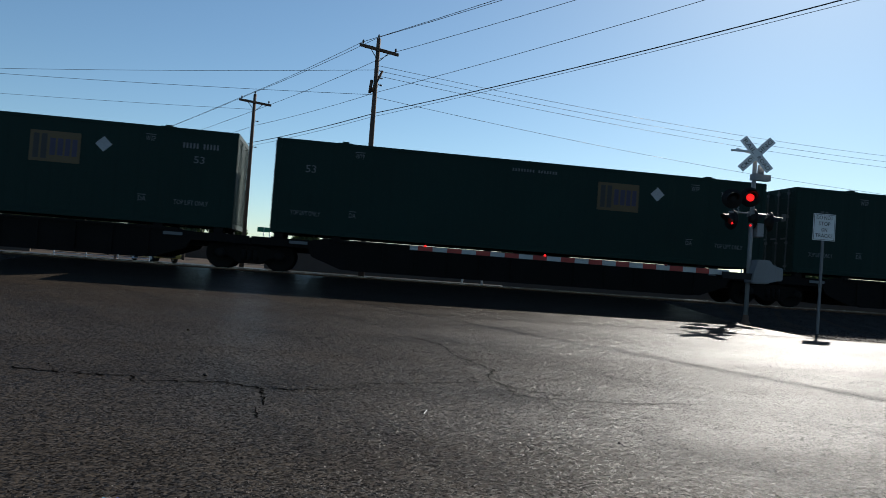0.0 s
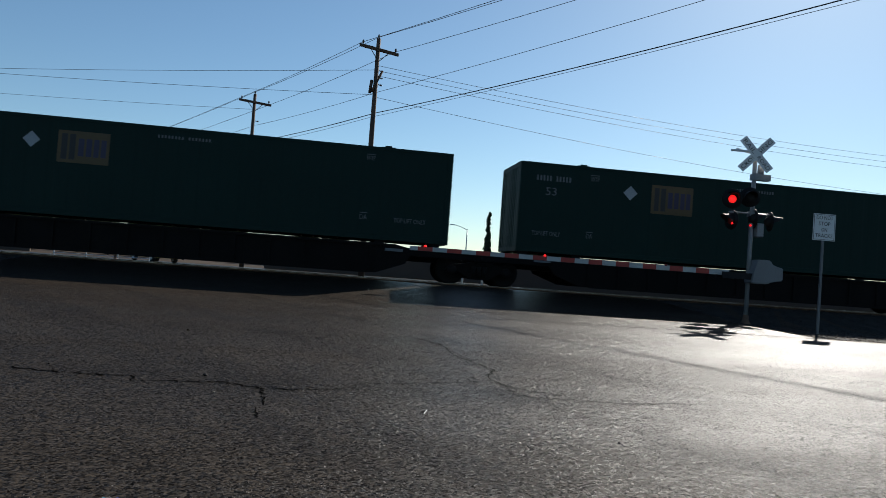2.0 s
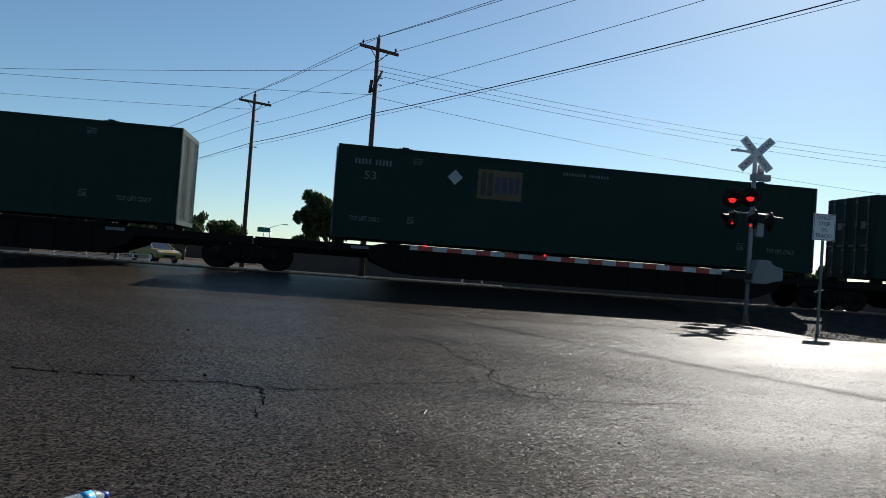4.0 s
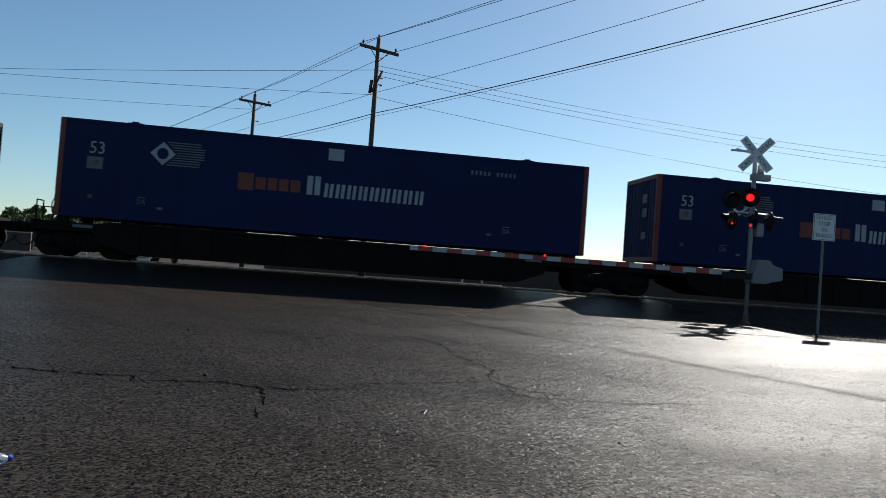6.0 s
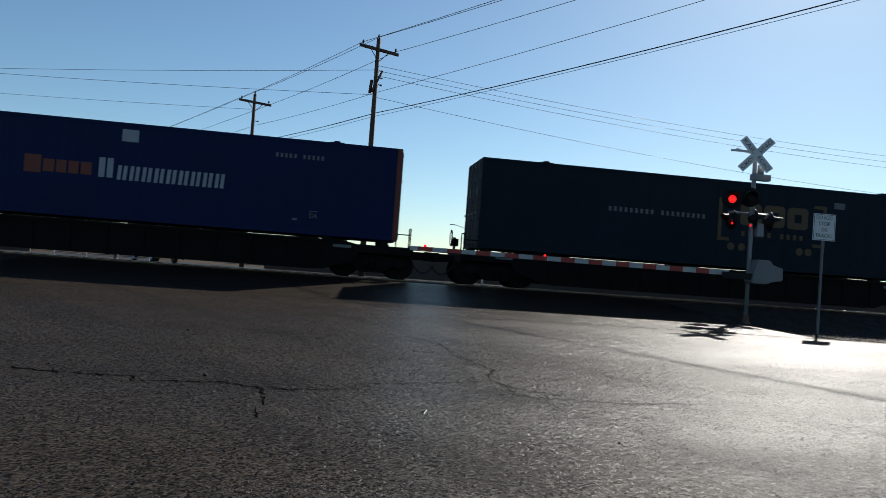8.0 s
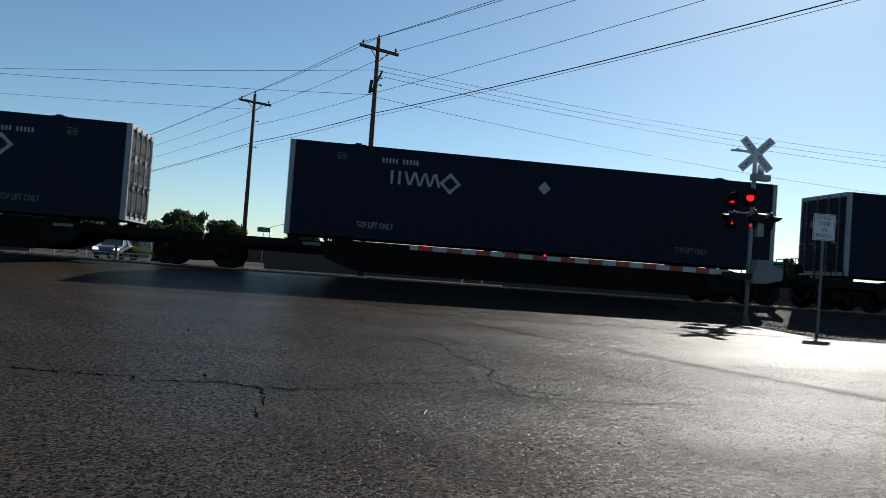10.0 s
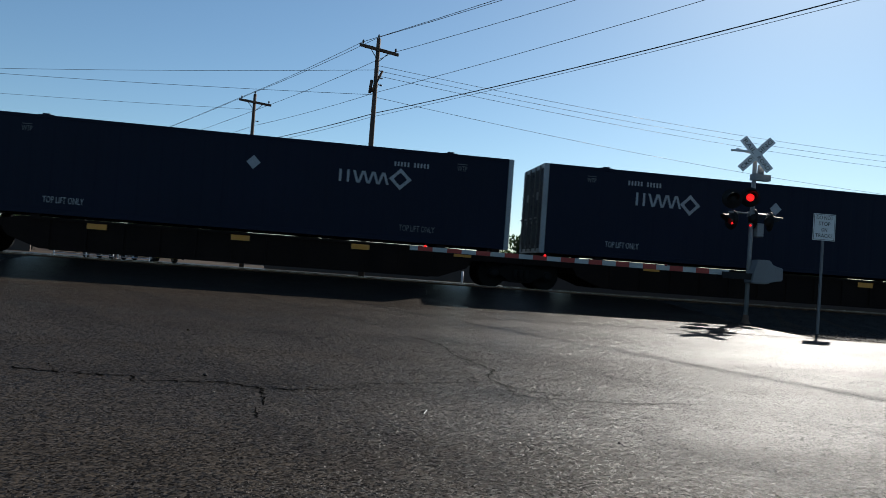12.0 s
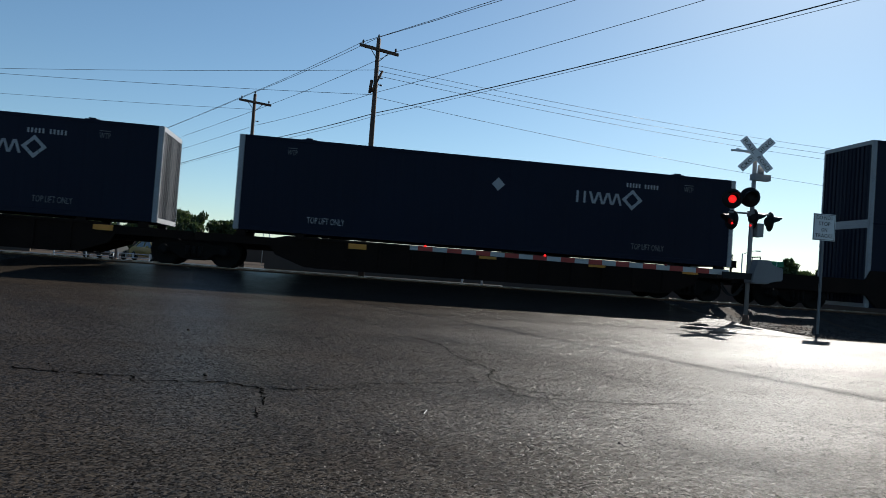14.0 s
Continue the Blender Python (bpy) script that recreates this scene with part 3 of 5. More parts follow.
def marks_navy_l(c):
    marks_navy_common(c)
    bars(c, 2.84, 4.02, 2.40, 2.58, 11, WHITE)
    name_strokes(c, 3.13, 4.66, 1.78, 2.20)
    chevrons(c, 4.64, 5.39, 1.57, 2.30)


def marks_navy_r(c):
    marks_navy_common(c)
    bars(c, 12.34, 13.47, 2.33, 2.50, 11, WHITE)
    name_strokes(c, 10.66, 12.16, 1.72, 2.10)
    chevrons(c, 12.18, 12.93, 1.58, 2.30)


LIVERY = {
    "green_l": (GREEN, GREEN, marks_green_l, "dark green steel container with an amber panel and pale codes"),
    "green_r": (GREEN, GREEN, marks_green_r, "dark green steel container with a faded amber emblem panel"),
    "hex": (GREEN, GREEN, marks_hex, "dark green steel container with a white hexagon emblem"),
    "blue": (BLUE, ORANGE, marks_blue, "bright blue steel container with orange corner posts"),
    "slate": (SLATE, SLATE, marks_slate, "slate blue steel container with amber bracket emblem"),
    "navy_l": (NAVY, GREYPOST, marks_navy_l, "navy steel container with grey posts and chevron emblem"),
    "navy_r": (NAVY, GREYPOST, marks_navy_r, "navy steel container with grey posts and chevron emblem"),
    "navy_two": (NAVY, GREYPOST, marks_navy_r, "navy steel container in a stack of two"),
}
BUILT = {}


def container_at(livery, ends, m):
    paint, post, marks, label = LIVERY[livery]
    key = (livery, ends)
    if key not in BUILT:
        # pale ribs paint in caught sun; navy_two, blue and slate ribs stay plain
        BUILT[key] = container(paint, post, ends, label, SUN_RIB if post is GREYPOST and livery != "navy_two" else (SUN_RIB_GREEN if paint is GREEN else paint))
        marks(BUILT[key])
        BUILT[key].matrix_basis = m
        ob = BUILT[key]
    else:
        ob = copy_thing(BUILT[key], m)
    MOVERS.append((ob, m))
    return ob


# ---- rail cars: origin on the track's centre line at rail height, below the container's left end ----
def rail_car(left, right, coupled_l, coupled_r, brown, well=False):
    """One unit of an articulated container car, from left of to right of its container's ends."""
    paint = BROWNFRAME if brown else FRAME
    c = thing("container_car", "grimy brown container car with yellow reflectors" if brown else "grimy black container car with sloping sills", "railway car", group="cars of the train")
    x0, x1 = -left, BOX_L + right
    pts = [(x0, 0.78), (1.15, 0.78), (1.3, 0.52), (2.2, 0.19), (13.95, 0.19), (14.85, 0.52), (15.0, 0.78), (x1, 0.78), (x1, 1.02), (14.9, 1.02), (14.5, 1.11), (1.65, 1.11), (1.25, 1.02), (x0, 1.02)]
    if well:
        # deep well sides rise past the floor of the lower container
        pts = [(x0, 0.62), (-0.1, 0.62), (0.35, 0.20), (15.80, 0.20), (16.25, 0.62), (x1, 0.62), (x1, 1.12), (16.25, 1.12), (16.05, 1.45), (0.10, 1.45), (-0.10, 1.12), (x0, 1.12)]
    for y in ((-1.42, 1.34) if well else (-1.33, 1.25)):
        bm = bmesh.new()
        prism(bm, pts, y, y + 0.08)
        part("side_sill", bm, paint, c)
        bm = bmesh.new()
        for i in range(12):
            x = 2.4 + i * 1.03
            box(bm, x, x + 0.08, y - 0.05 if y < 0 else y + 0.08, y if y < 0 else y + 0.13, 0.24, 1.42 if well else 1.08)
        box(bm, 1.9, 14.25, y - 0.06 if y < 0 else y + 0.08, y if y < 0 else y + 0.14, 1.37 if well else 1.03, 1.45 if well else 1.11)
        box(bm, 2.5, 13.65, y - 0.06 if y < 0 else y + 0.08, y if y < 0 else y + 0.14, 0.17, 0.24)
        part("sill_stiffener", bm, paint, c)
    for a, b in (((x0, -0.05), (BOX_L + 0.05, x1)) if well else ((x0, x1),)):
        bm = bmesh.new()
        box(bm, a, b, -0.35, 0.35, 0.62, 1.00)
        part("centre_sill", bm, paint, c)
    bm = bmesh.new()
    box(bm, -0.12, 0.12, -1.34 if well else -1.25, 1.34 if well else 1.25, 0.80, 1.06)
    me = mesh_of("cross_member", bm, paint)
    for x in (-0.2, BOX_L + 0.2) if well else (0.15, 1.9, 4.0, 6.0, 8.0, 10.0, 12.0, 14.1, 15.8):
        part("cross_member", me, paint, c, at=pose(x, 0, 0))
    for x in () if well else (0.25, 2.0, 14.0, 15.75):
        for y in (-1.28, 1.08):
            bm = bmesh.new()
            box(bm, x - 0.14, x + 0.14, y, y + 0.20, 1.02, 1.20)
            bevel(bm, 0.015)
            part("saddle", bm, paint, c)
    for x in ((3.5, 7.6, 11.2, 14.4) if brown else (0.6, 14.2)):
        bm = bmesh.new()
        box(bm, x, x + 0.55, -1.402 - (0.09 if well else 0), -1.392 - (0.09 if well else 0), 0.86 if brown else 0.88, 1.02 if brown else 0.97)
        part("reflector", bm, REFLECT if brown else DULLWHITE, c)
    for s, flag in ((-1, coupled_l), (1, coupled_r)):
        e = x0 if s < 0 else x1
        if not flag:
            continue
        bm = bmesh.new()
        box(bm, min(e, e + s * 0.1), max(e, e + s * 0.1), -1.35, 1.35, 0.70, 1.05)
        part("end_beam", bm, paint, c)
        bm = bmesh.new()
        box(bm, min(e, e + s * 0.75), max(e, e + s * 0.75), -0.13, 0.13, 0.68, 0.94)
        box(bm, min(e + s * 0.6, e + s * 0.95), max(e + s * 0.6, e + s * 0.95), -0.24, 0.20, 0.66, 0.96)
        bevel(bm, 0.03)
        part("coupler", bm, WHEEL, c)
        bm = bmesh.new()
        pts3 = [(e + s * (0.1 + 0.8 * k / 8), -0.45, 0.68 - 0.42 * math.sin(math.pi * k / 9)) for k in range(9)]
        for a, b in zip(pts3, pts3[1:]):
            tube(bm, a, b, 0.03, n=6)
        part("brake_hose", bm, TYRE, c)
        bm = bmesh.new()
        for y in (-1.25, -0.75):
            tube(bm, (e, y, 1.0), (e, y, 1.62), 0.02, n=6)
        tube(bm, (e, -1.25, 1.62), (e, -0.75, 1.62), 0.02, n=6)
        tube(bm, (e - s * 0.45, -1.25, 1.42), (e, -1.25, 1.42), 0.018, n=6)
        tube(bm, (e - s * 0.45, -1.25, 1.0), (e - s * 0.45, -1.25, 1.42), 0.018, n=6)
        part("handrail", bm, paint, c)
        if s < 0:
            bm = bmesh.new()
            tube(bm, (e - 0.02, 0.55, 1.0), (e - 0.02, 0.55, 1.55), 0.05, n=6)
            box(bm, e - 0.12, e + 0.10, 0.40, 0.70, 1.25, 1.5)
            part("brake_stand", bm, paint, c)
            bm = bmesh.new()
            n = 16
            for i in range(n):
                a, b = 2 * math.pi * i / n, 2 * math.pi * (i + 1) / n
                tube(bm, (e - 0.14, 0.55 + 0.27 * math.cos(a), 1.52 + 0.27 * math.sin(a)), (e - 0.14, 0.55 + 0.27 * math.cos(b), 1.52 + 0.27 * math.sin(b)), 0.016, n=5)
            for i in range(4):
                a = math.pi * i / 2
                tube(bm, (e - 0.12, 0.55, 1.52), (e - 0.14, 0.55 + 0.27 * math.cos(a), 1.52 + 0.27 * math.sin(a)), 0.012, n=5)
            part("brake_wheel", bm, WHEEL, c)
    return c


def bogie():
    """A two-axle truck: origin on the rails at its middle."""
    b = thing("bogie", "grimy two-axle freight bogie with steel wheels", "bogie", group="bogies of the train")
    for y in (-1.02, 1.02):
        s = 1 if y > 0 else -1
        bm = bmesh.new()
        prism(bm, [(-1.12, 0.42), (-0.95, 0.60), (-0.30, 0.72), (0.30, 0.72), (0.95, 0.60), (1.12, 0.42), (0.98, 0.34), (0.62, 0.40), (0.34, 0.18), (-0.34, 0.18), (-0.62, 0.40), (-0.98, 0.34)], y - 0.09, y + 0.09)
        bevel(bm, 0.02)
        f = part("side_frame", bm, FRAME, b)
        bm = bmesh.new()
        for x in (-0.18, 0, 0.18):
            tube(bm, (x, y + s * 0.10, 0.26), (x, y + s * 0.10, 0.60), 0.07, n=8)
        part("spring", bm, WHEEL, f)
        for x in (-0.875, 0.875):
            bm = bmesh.new()
            lathe(bm, [(0.05, 0), (0.14, 0.01), (0.14, 0.12), (0.09, 0.15)], 12, "Y", (x, y + s * 0.05 if s > 0 else y - 0.20, 0.455))
            part("axle_box", bm, WHEEL, f)
    bm = bmesh.new()
    box(bm, -0.22, 0.22, -1.0, 1.0, 0.42, 0.66)
    bevel(bm, 0.03)
    part("bolster", bm, FRAME, b)
    for x in (-0.875, 0.875):
        for y in (-0.80, 0.66):
            bm = bmesh.new()
            o = -1 if y < 0 else 1
            prof = [(0.08, 0.0), (0.20, 0.02), (0.38, 0.05), (0.455, 0.0), (0.455, 0.11), (0.48, 0.115), (0.48, 0.14), (0.20, 0.10), (0.08, 0.14)]
            lathe(bm, [(r, h if o < 0 else 0.14 - h) for r, h in prof], 32, "Y", (x, y, 0.455))
            part("wheel", bm, WHEEL, b)
        bm = bmesh.new()
        tube(bm, (x, -1.0, 0.455), (x, 1.0, 0.455), 0.085, n=10)
        part("axle", bm, WHEEL, b)
    return b


BOGIE = []


def bogie_at(x):
    m = pose(x, CAR_Y, RAIL_Z)
    if not BOGIE:
        BOGIE.append(bogie())
        BOGIE[0].matrix_basis = m
        ob = BOGIE[0]
    else:
        ob = copy_thing(BOGIE[0], m)
    MOVERS.append((ob, m))


def build_train():
    for i, (u, livery, ends) in enumerate(TRAIN):
        if livery == "navy_two":
            container_at("navy_two", ends, pose(u, BOX_Y, BASE_Z - 1.02))
            container_at("navy_two", ends, pose(u, BOX_Y, BASE_Z - 1.02 + BOX_H + 0.004))
        else:
            container_at(livery, ends, pose(u, BOX_Y, BASE_Z))
        prev = TRAIN[i - 1][0] + BOX_L if i else u - 3
        nxt = TRAIN[i + 1][0] if i + 1 < len(TRAIN) else u + BOX_L + 3
        cl, cr = i == 0 or TRAIN[i - 1][0] in COUPLED, u in COUPLED or i == len(TRAIN) - 1
        gl, gr = u - prev, nxt - u - BOX_L
        left = (3.9 if gl > 4 else gl / 2 - 0.85) if cl else gl / 2 - 0.03
        right = (0.05 if gr > 4 else gr / 2 - 0.85) if cr else gr / 2 - 0.03
        car = rail_car(left, right, cl, cr, u > 240, livery == "navy_two")
        m = pose(u, CAR_Y, RAIL_Z)
        car.matrix_basis = m
        MOVERS.append((car, m))
        if cl:
            bogie_at(u - 2.4 if gl > 4 else u + 0.72)
        if cr:
            bogie_at(u + BOX_L - (1.36 if gr > 4 else 0.72))
        else:
            bogie_at(u + BOX_L + (2.05 if gr > 4 else gr / 2))


build_train()

# ---- the track ----
def track():
    t = thing("railway_track", "single railway track with worn steel rails on ballast", "railway track", kind="structure")
    for y in (CAR_Y - 0.72, CAR_Y + 0.72):
        bm = bmesh.new()
        prism(bm, [(y - 0.075, 0.515), (y + 0.075, 0.515), (y + 0.07, 0.53), (y + 0.012, 0.555), (y + 0.012, 0.645), (y + 0.036, 0.66), (y + 0.036, 0.693), (y - 0.036, 0.693), (y - 0.036, 0.66), (y - 0.012, 0.645), (y - 0.012, 0.555), (y - 0.07, 0.53)], -400, 400, "X")
        r = part("rail", bm, RUST, t)
        bm = bmesh.new()
        box(bm, -400, 400, y - 0.034, y + 0.034, 0.693, 0.70)
        part("rail_head", bm, STEEL, r, "polished running surface")
    bm = bmesh.new()
    box(bm, -0.115, 0.115, -1.3, 1.3, 0.36, 0.52)
    bevel(bm, 0.012)
    me = mesh_of("sleeper", bm, TIE)
    for i in range(60):
        for x in (ROAD_R + 0.5 + i * 0.54, ROAD_L - 0.5 - i * 0.54):
            part("sleeper", me, TIE, t, at=pose(x + random.uniform(-0.03, 0.03), CAR_Y, random.uniform(-0.01, 0.015), 0, 0, random.uniform(-1.5, 1.5)))


track()


def stones(name, x0, x1, y0, y1, count, size, lift, label, mat=None, patchy=False):
    """Loose broken stone, each one a small uneven lump."""
    verts, faces = [], []
    for _ in range(count):
        x, y = random.uniform(x0, x1), random.uniform(y0, y1)
        if patchy and noise.noise((x * 0.35, y * 0.9, 3)) + 0.5 * noise.noise((x * 2.1, y * 3.5, 7)) < random.uniform(-0.55, 0.35) - 0.07 * x + max(0.0, y - 5.5) * 0.22:
            continue
        s = size * random.uniform(0.5, 1.3)
        a = random.uniform(0, 6.28)
        k = len(verts)
        z = ground_z(y) - verge(x, y) + lift + 0.1 * s
        for i in range(4):
            r = s * random.uniform(0.7, 1.1)
            verts.append((x + r * math.cos(a + i * 1.57), y + r * math.sin(a + i * 1.57), z + s * random.uniform(-0.3, 0.3)))
        verts.append((x + random.uniform(-0.3, 0.3) * s, y + random.uniform(-0.3, 0.3) * s, z + s * random.uniform(0.45, 0.8)))
        for i in range(4):
            faces.append((k + i, k + (i + 1) % 4, k + 4))
    me = bpy.data.meshes.new(name)
    me.from_pydata(verts, [], faces)
    me.materials.append(mat or GRAVEL)
    return tagged(new(name, me), label, "gravel", kind="stuff")


for nm, a, b in (("ballast_bed_east", ROAD_R, 60), ("ballast_bed_west", -60, ROAD_L)):
    xs = [a + (b - a) * i / 110 for i in range(111)]
    tagged(sheet(nm, xs, [14.4, 15.5, 17, 18, 19, 20.3, 21.4, 22.4, 22.9, 23.5], -0.02, GRAVEL, 0.05), "grey ballast gravel beside the track", "gravel", kind="structure")
    tagged(sheet(nm + "_far", xs, [23.75, 24.3, 24.95, 25.2, 26.3, 27.5, 29], -0.10, GRAVEL, 0.05), "grey ballast gravel beside the track", "gravel", kind="structure")
stones("loose_gravel", ROAD_R + 0.05, 26, 14.5, 23.4, 6500, 0.03, 0.0, "loose broken grey ballast stones")
stones("loose_gravel", -22, ROAD_L - 0.05, 15.5, 23.4, 6000, 0.035, 0.0, "loose broken grey ballast stones")
stones("asphalt_grit", -3.2, 7.5, 2.8, 9.5, 60000, 0.0055, -0.001, "fine stone chips standing proud of asphalt", CHIP, True)


# ---- cracks in the lot ----
def crack(points, width):
    bm = bmesh.new()
    last = None
    for (ax, ay), (bx, by) in zip(points, points[1:]):
        n = max(2, int(math.hypot(bx - ax, by - ay) / 0.035))
        for i in range(n):
            f = i / n
            x = ax + (bx - ax) * f + 0.03 * noise.noise((ax * 9 + f * 9, ay * 7, 1)) + random.uniform(-0.012, 0.012)
            y = ay + (by - ay) * f + 0.05 * noise.noise((ax * 9 + f * 9, ay * 7, 5)) + random.uniform(-0.022, 0.022)
            w = width * random.uniform(0.35, 1.3)
            z = ground_z(y) + 0.004
            pair = (bm.verts.new((x - w * 0.55, y - w, z)), bm.verts.new((x + w * 0.55, y + w, ground_z(y + w) + 0.004)))
            if last:
                bm.faces.new((last[0], pair[0], pair[1], last[1]))
            last = pair
    return tagged(part("pavement_crack", bm, CRACK), "dark jagged crack in the asphalt", "crack", kind="structure")


crack([(-2.6, 6.3), (-1.95, 6.14), (-1.49, 6.14), (-1.47, 5.96), (-1.1, 6.02), (-0.78, 6.08), (-0.49, 5.89), (-0.11, 5.92), (0.24, 6.10), (0.26, 6.30), (0.62, 6.42), (1.03, 6.56), (1.53, 6.76)], 0.013)
crack([(1.80, 6.04), (1.59, 6.13), (1.60, 6.55), (1.55, 6.80), (1.53, 7.05), (1.70, 7.47), (1.58, 7.9), (1.42, 8.52), (1.44, 9.35), (1.31, 9.7), (1.08, 10.1)], 0.014)
crack([(1.60, 6.55), (1.83, 6.32), (2.05, 6.2)], 0.011)
crack([(1.80, 6.04), (2.19, 6.03), (2.56, 5.96), (2.95, 6.08), (3.26, 6.10)], 0.009)
crack([(-0.49, 5.89), (-0.45, 5.6), (-0.42, 5.33), (-0.46, 5.1), (-0.40, 4.89)], 0.010)


def pebble(x, y, r):
    bm = bmesh.new()
    bmesh.ops.create_icosphere(bm, subdivisions=2, radius=r)
    for v in bm.verts:
        v.co *= 1 + 0.35 * noise.noise(v.co * 60)
        v.co.z *= 0.65
    ob = part("pebble", bm, GRAVEL, at=pose(x, y, ground_z(y) + r * 0.5))
    tagged(ob, "small dark stone lying on the asphalt", "stone")


for px, py, pr in ((-0.98, 6.32, 0.020), (-1.7, 9.4, 0.018), (-2.25, 6.5, 0.012), (0.1, 7.9, 0.010), (1.9, 4.6, 0.010)):
    pebble(px, py, pr)
bm = bmesh.new()
tube(bm, (0.70, 5.22, ground_z(5.2) + 0.004), (0.735, 5.33, ground_z(5.3) + 0.008), 0.003, n=5)
tagged(part("twig", bm, SIGNWHITE), "pale dry straw lying on asphalt", "twig")


# ---- crossing signals ----
def crossbuck(parent, front=True):
    """Two crossed blades, lettered on the side that faces -y."""
    for k, words in ((-1, "RAILROAD"), (1, "CROSSING")):
        bm = bmesh.new()
        box(bm, -0.61, 0.61, -0.004 + 0.006 * k, 0.002 + 0.006 * k, -0.115, 0.115)
        blade = part("blade", bm, SIGNWHITE, parent, at=pose(0, -0.09, 0, 0, 50.5 if k < 0 else -46.0, 0))
        if front:
            if k > 0:
                halves = (("CROS", -0.57, -0.07), ("SING", 0.07, 0.57))
            else:
                halves = (("RAIL", -0.57, -0.07), ("ROAD", 0.07, 0.57))
            for w, a, b in halves:
                words_on(blade, w, a, b, -0.055, 0.11, SIGNBLACK, -0.007 + 0.006 * k)


def lamp_unit(parent, x, y, z, yaw, lit, blink_masks=None, hood=0.30):
    """A round signal lamp on a wide black backing, with a hood over the lens; it faces -y turned by yaw."""
    m = pose(x, y, z, 0, 0, yaw)
    bm = bmesh.new()
    lathe(bm, [(0.02, 0.012), (0.29, 0.012), (0.29, -0.004), (0.02, -0.004)], 32, "Y")
    disc = part("backing_disc", bm, SIGBLACK, parent, at=m)
    bm = bmesh.new()
    lathe(bm, [(0.06, 0.16), (0.13, 0.12), (0.165, 0.0), (0.165, -0.03)], 24, "Y")
    part("lamp_housing", bm, SIGBLACK, disc)
    bm = bmesh.new()
    lathe(bm, [(0.150, -0.030), (0.145, -0.036), (0.115, -0.038)], 24, "Y")
    part("lens_rim", bm, SIGBLACK, disc)
    bm = bmesh.new()
    lathe(bm, [(0.115, -0.038), (0.11, -0.050), (0.08, -0.062), (0.03, -0.070)], 24, "Y", (0, 0, -0.015))
    part("lens", bm, REDGLOW if lit else REDLENS, disc, "glowing red lens" if lit else "dark red lens")
    bm = bmesh.new()
    n = 14
    ring = []
    for i in range(n + 1):
        a = math.pi * (-0.08 + 1.16 * i / n)
        reach = -0.05 - hood * max(0.0, math.sin(a)) ** 0.6
        row = []
        for r in (0.168, 0.176):
            row.append((bm.verts.new((r * math.cos(a), -0.02, r * math.sin(a))), bm.verts.new((r * math.cos(a), reach, r * math.sin(a) - 0.03))))
        ring.append(row)
    for p, q in zip(ring, ring[1:]):
        bm.faces.new((p[0][0], q[0][0], q[0][1], p[0][1]))
        bm.faces.new((p[1][0], p[1][1], q[1][1], q[1][0]))
        bm.faces.new((p[0][1], q[0][1], q[1][1], p[1][1]))
    part("hood", bm, SIGBLACK, disc)
    # added disc over the lens, stands in for the lamp switching off
    if blink_masks is not None:
        bm = bmesh.new()
        lathe(bm, [(0.01, -0.002), (0.162, -0.002), (0.162, 0.002), (0.01, 0.002)], 24, "Y")
        s = part("flash_shutter", bm, SIGBLACK, disc, "dark disc added to hide the lens while unlit")
        blink_masks.append(s)
    return disc


def signal_mast(x, y, base_z, turn, arm_on, near, tall=4.95):
    m = thing("crossing_signal", "galvanised crossing signal mast with crossbuck and paired red lamps" if near else "distant crossing signal mast with crossbuck seen from behind", "railway signal", at=pose(x, y, base_z, 0, 0, turn), group="crossing signals")
    bm = bmesh.new()
    lathe(bm, [(0.15, 0.0), (0.15, 0.05), (0.10, 0.12), (0.075, 0.30)], 18)
    part("base", bm, RUST, m, "rusty cast base")
    bm = bmesh.new()
    tube(bm, (0, 0, 0.1), (0, 0, tall), 0.063, n=16)
    part("pole", bm, ALU, m)
    bm = bmesh.new()
    lathe(bm, [(0.066, tall), (0.05, tall + 0.04), (0.01, tall + 0.05)], 16)
    part("cap", bm, ALU, m)
    return m


BLINK_MASKS_L, BLINK_MASKS_R = [], []
# near mast beside the lot
GROUND_MAST = 0.15
mast = signal_mast(12.02, 20.30, GROUND_MAST, 0, True, True)
Z0 = GROUND_MAST
cb = new("crossbuck")
cb.parent = mast
cb.matrix_basis = pose(-0.02, -0.06, 5.16 - Z0, 0, 0, -22)
crossbuck(cb)
bm = bmesh.new()
box(bm, -0.05, 0.22, -0.09, 0.05, 4.18 - Z0 + 0.32, 4.30 - Z0 + 0.32)
part("bracket", bm, ALU, mast)
bm = bmesh.new()
box(bm, -0.08, 0.46, -0.12, 0.10, 4.42 - Z0, 4.60 - Z0)
tube(bm, (0.20, 0, 4.60 - Z0), (0.20, 0, 4.88 - Z0), 0.095, n=14)
part("bell", bm, ALU, mast, "grey warning bell on a bracket")
bm = bmesh.new()
for a, b in (((-0.85, -0.15, 5.22), (0, 0, 5.26)), ((-0.55, 0.12, 5.32), (0.0, 0.0, 5.20))):
    A, B = Vector(a) - Vector((0, 0, Z0)), Vector(b) - Vector((0, 0, Z0))
    tube(bm, A, B, 0.035, n=6)
part("side_sign", bm, SIGNWHITE, mast, "sign blade seen edge on")
bm = bmesh.new()
tube(bm, (-0.62, -0.12, 3.80 - Z0), (0.10, 0.10, 3.86 - Z0), 0.03, n=8)
tube(bm, (-0.75, -0.05, 3.24 - Z0 + 0.18), (0.72, 0.05, 3.26 - Z0 + 0.18), 0.028, n=8)
box(bm, -0.10, 0.10, -0.10, 0.10, 3.78 - Z0, 3.92 - Z0)
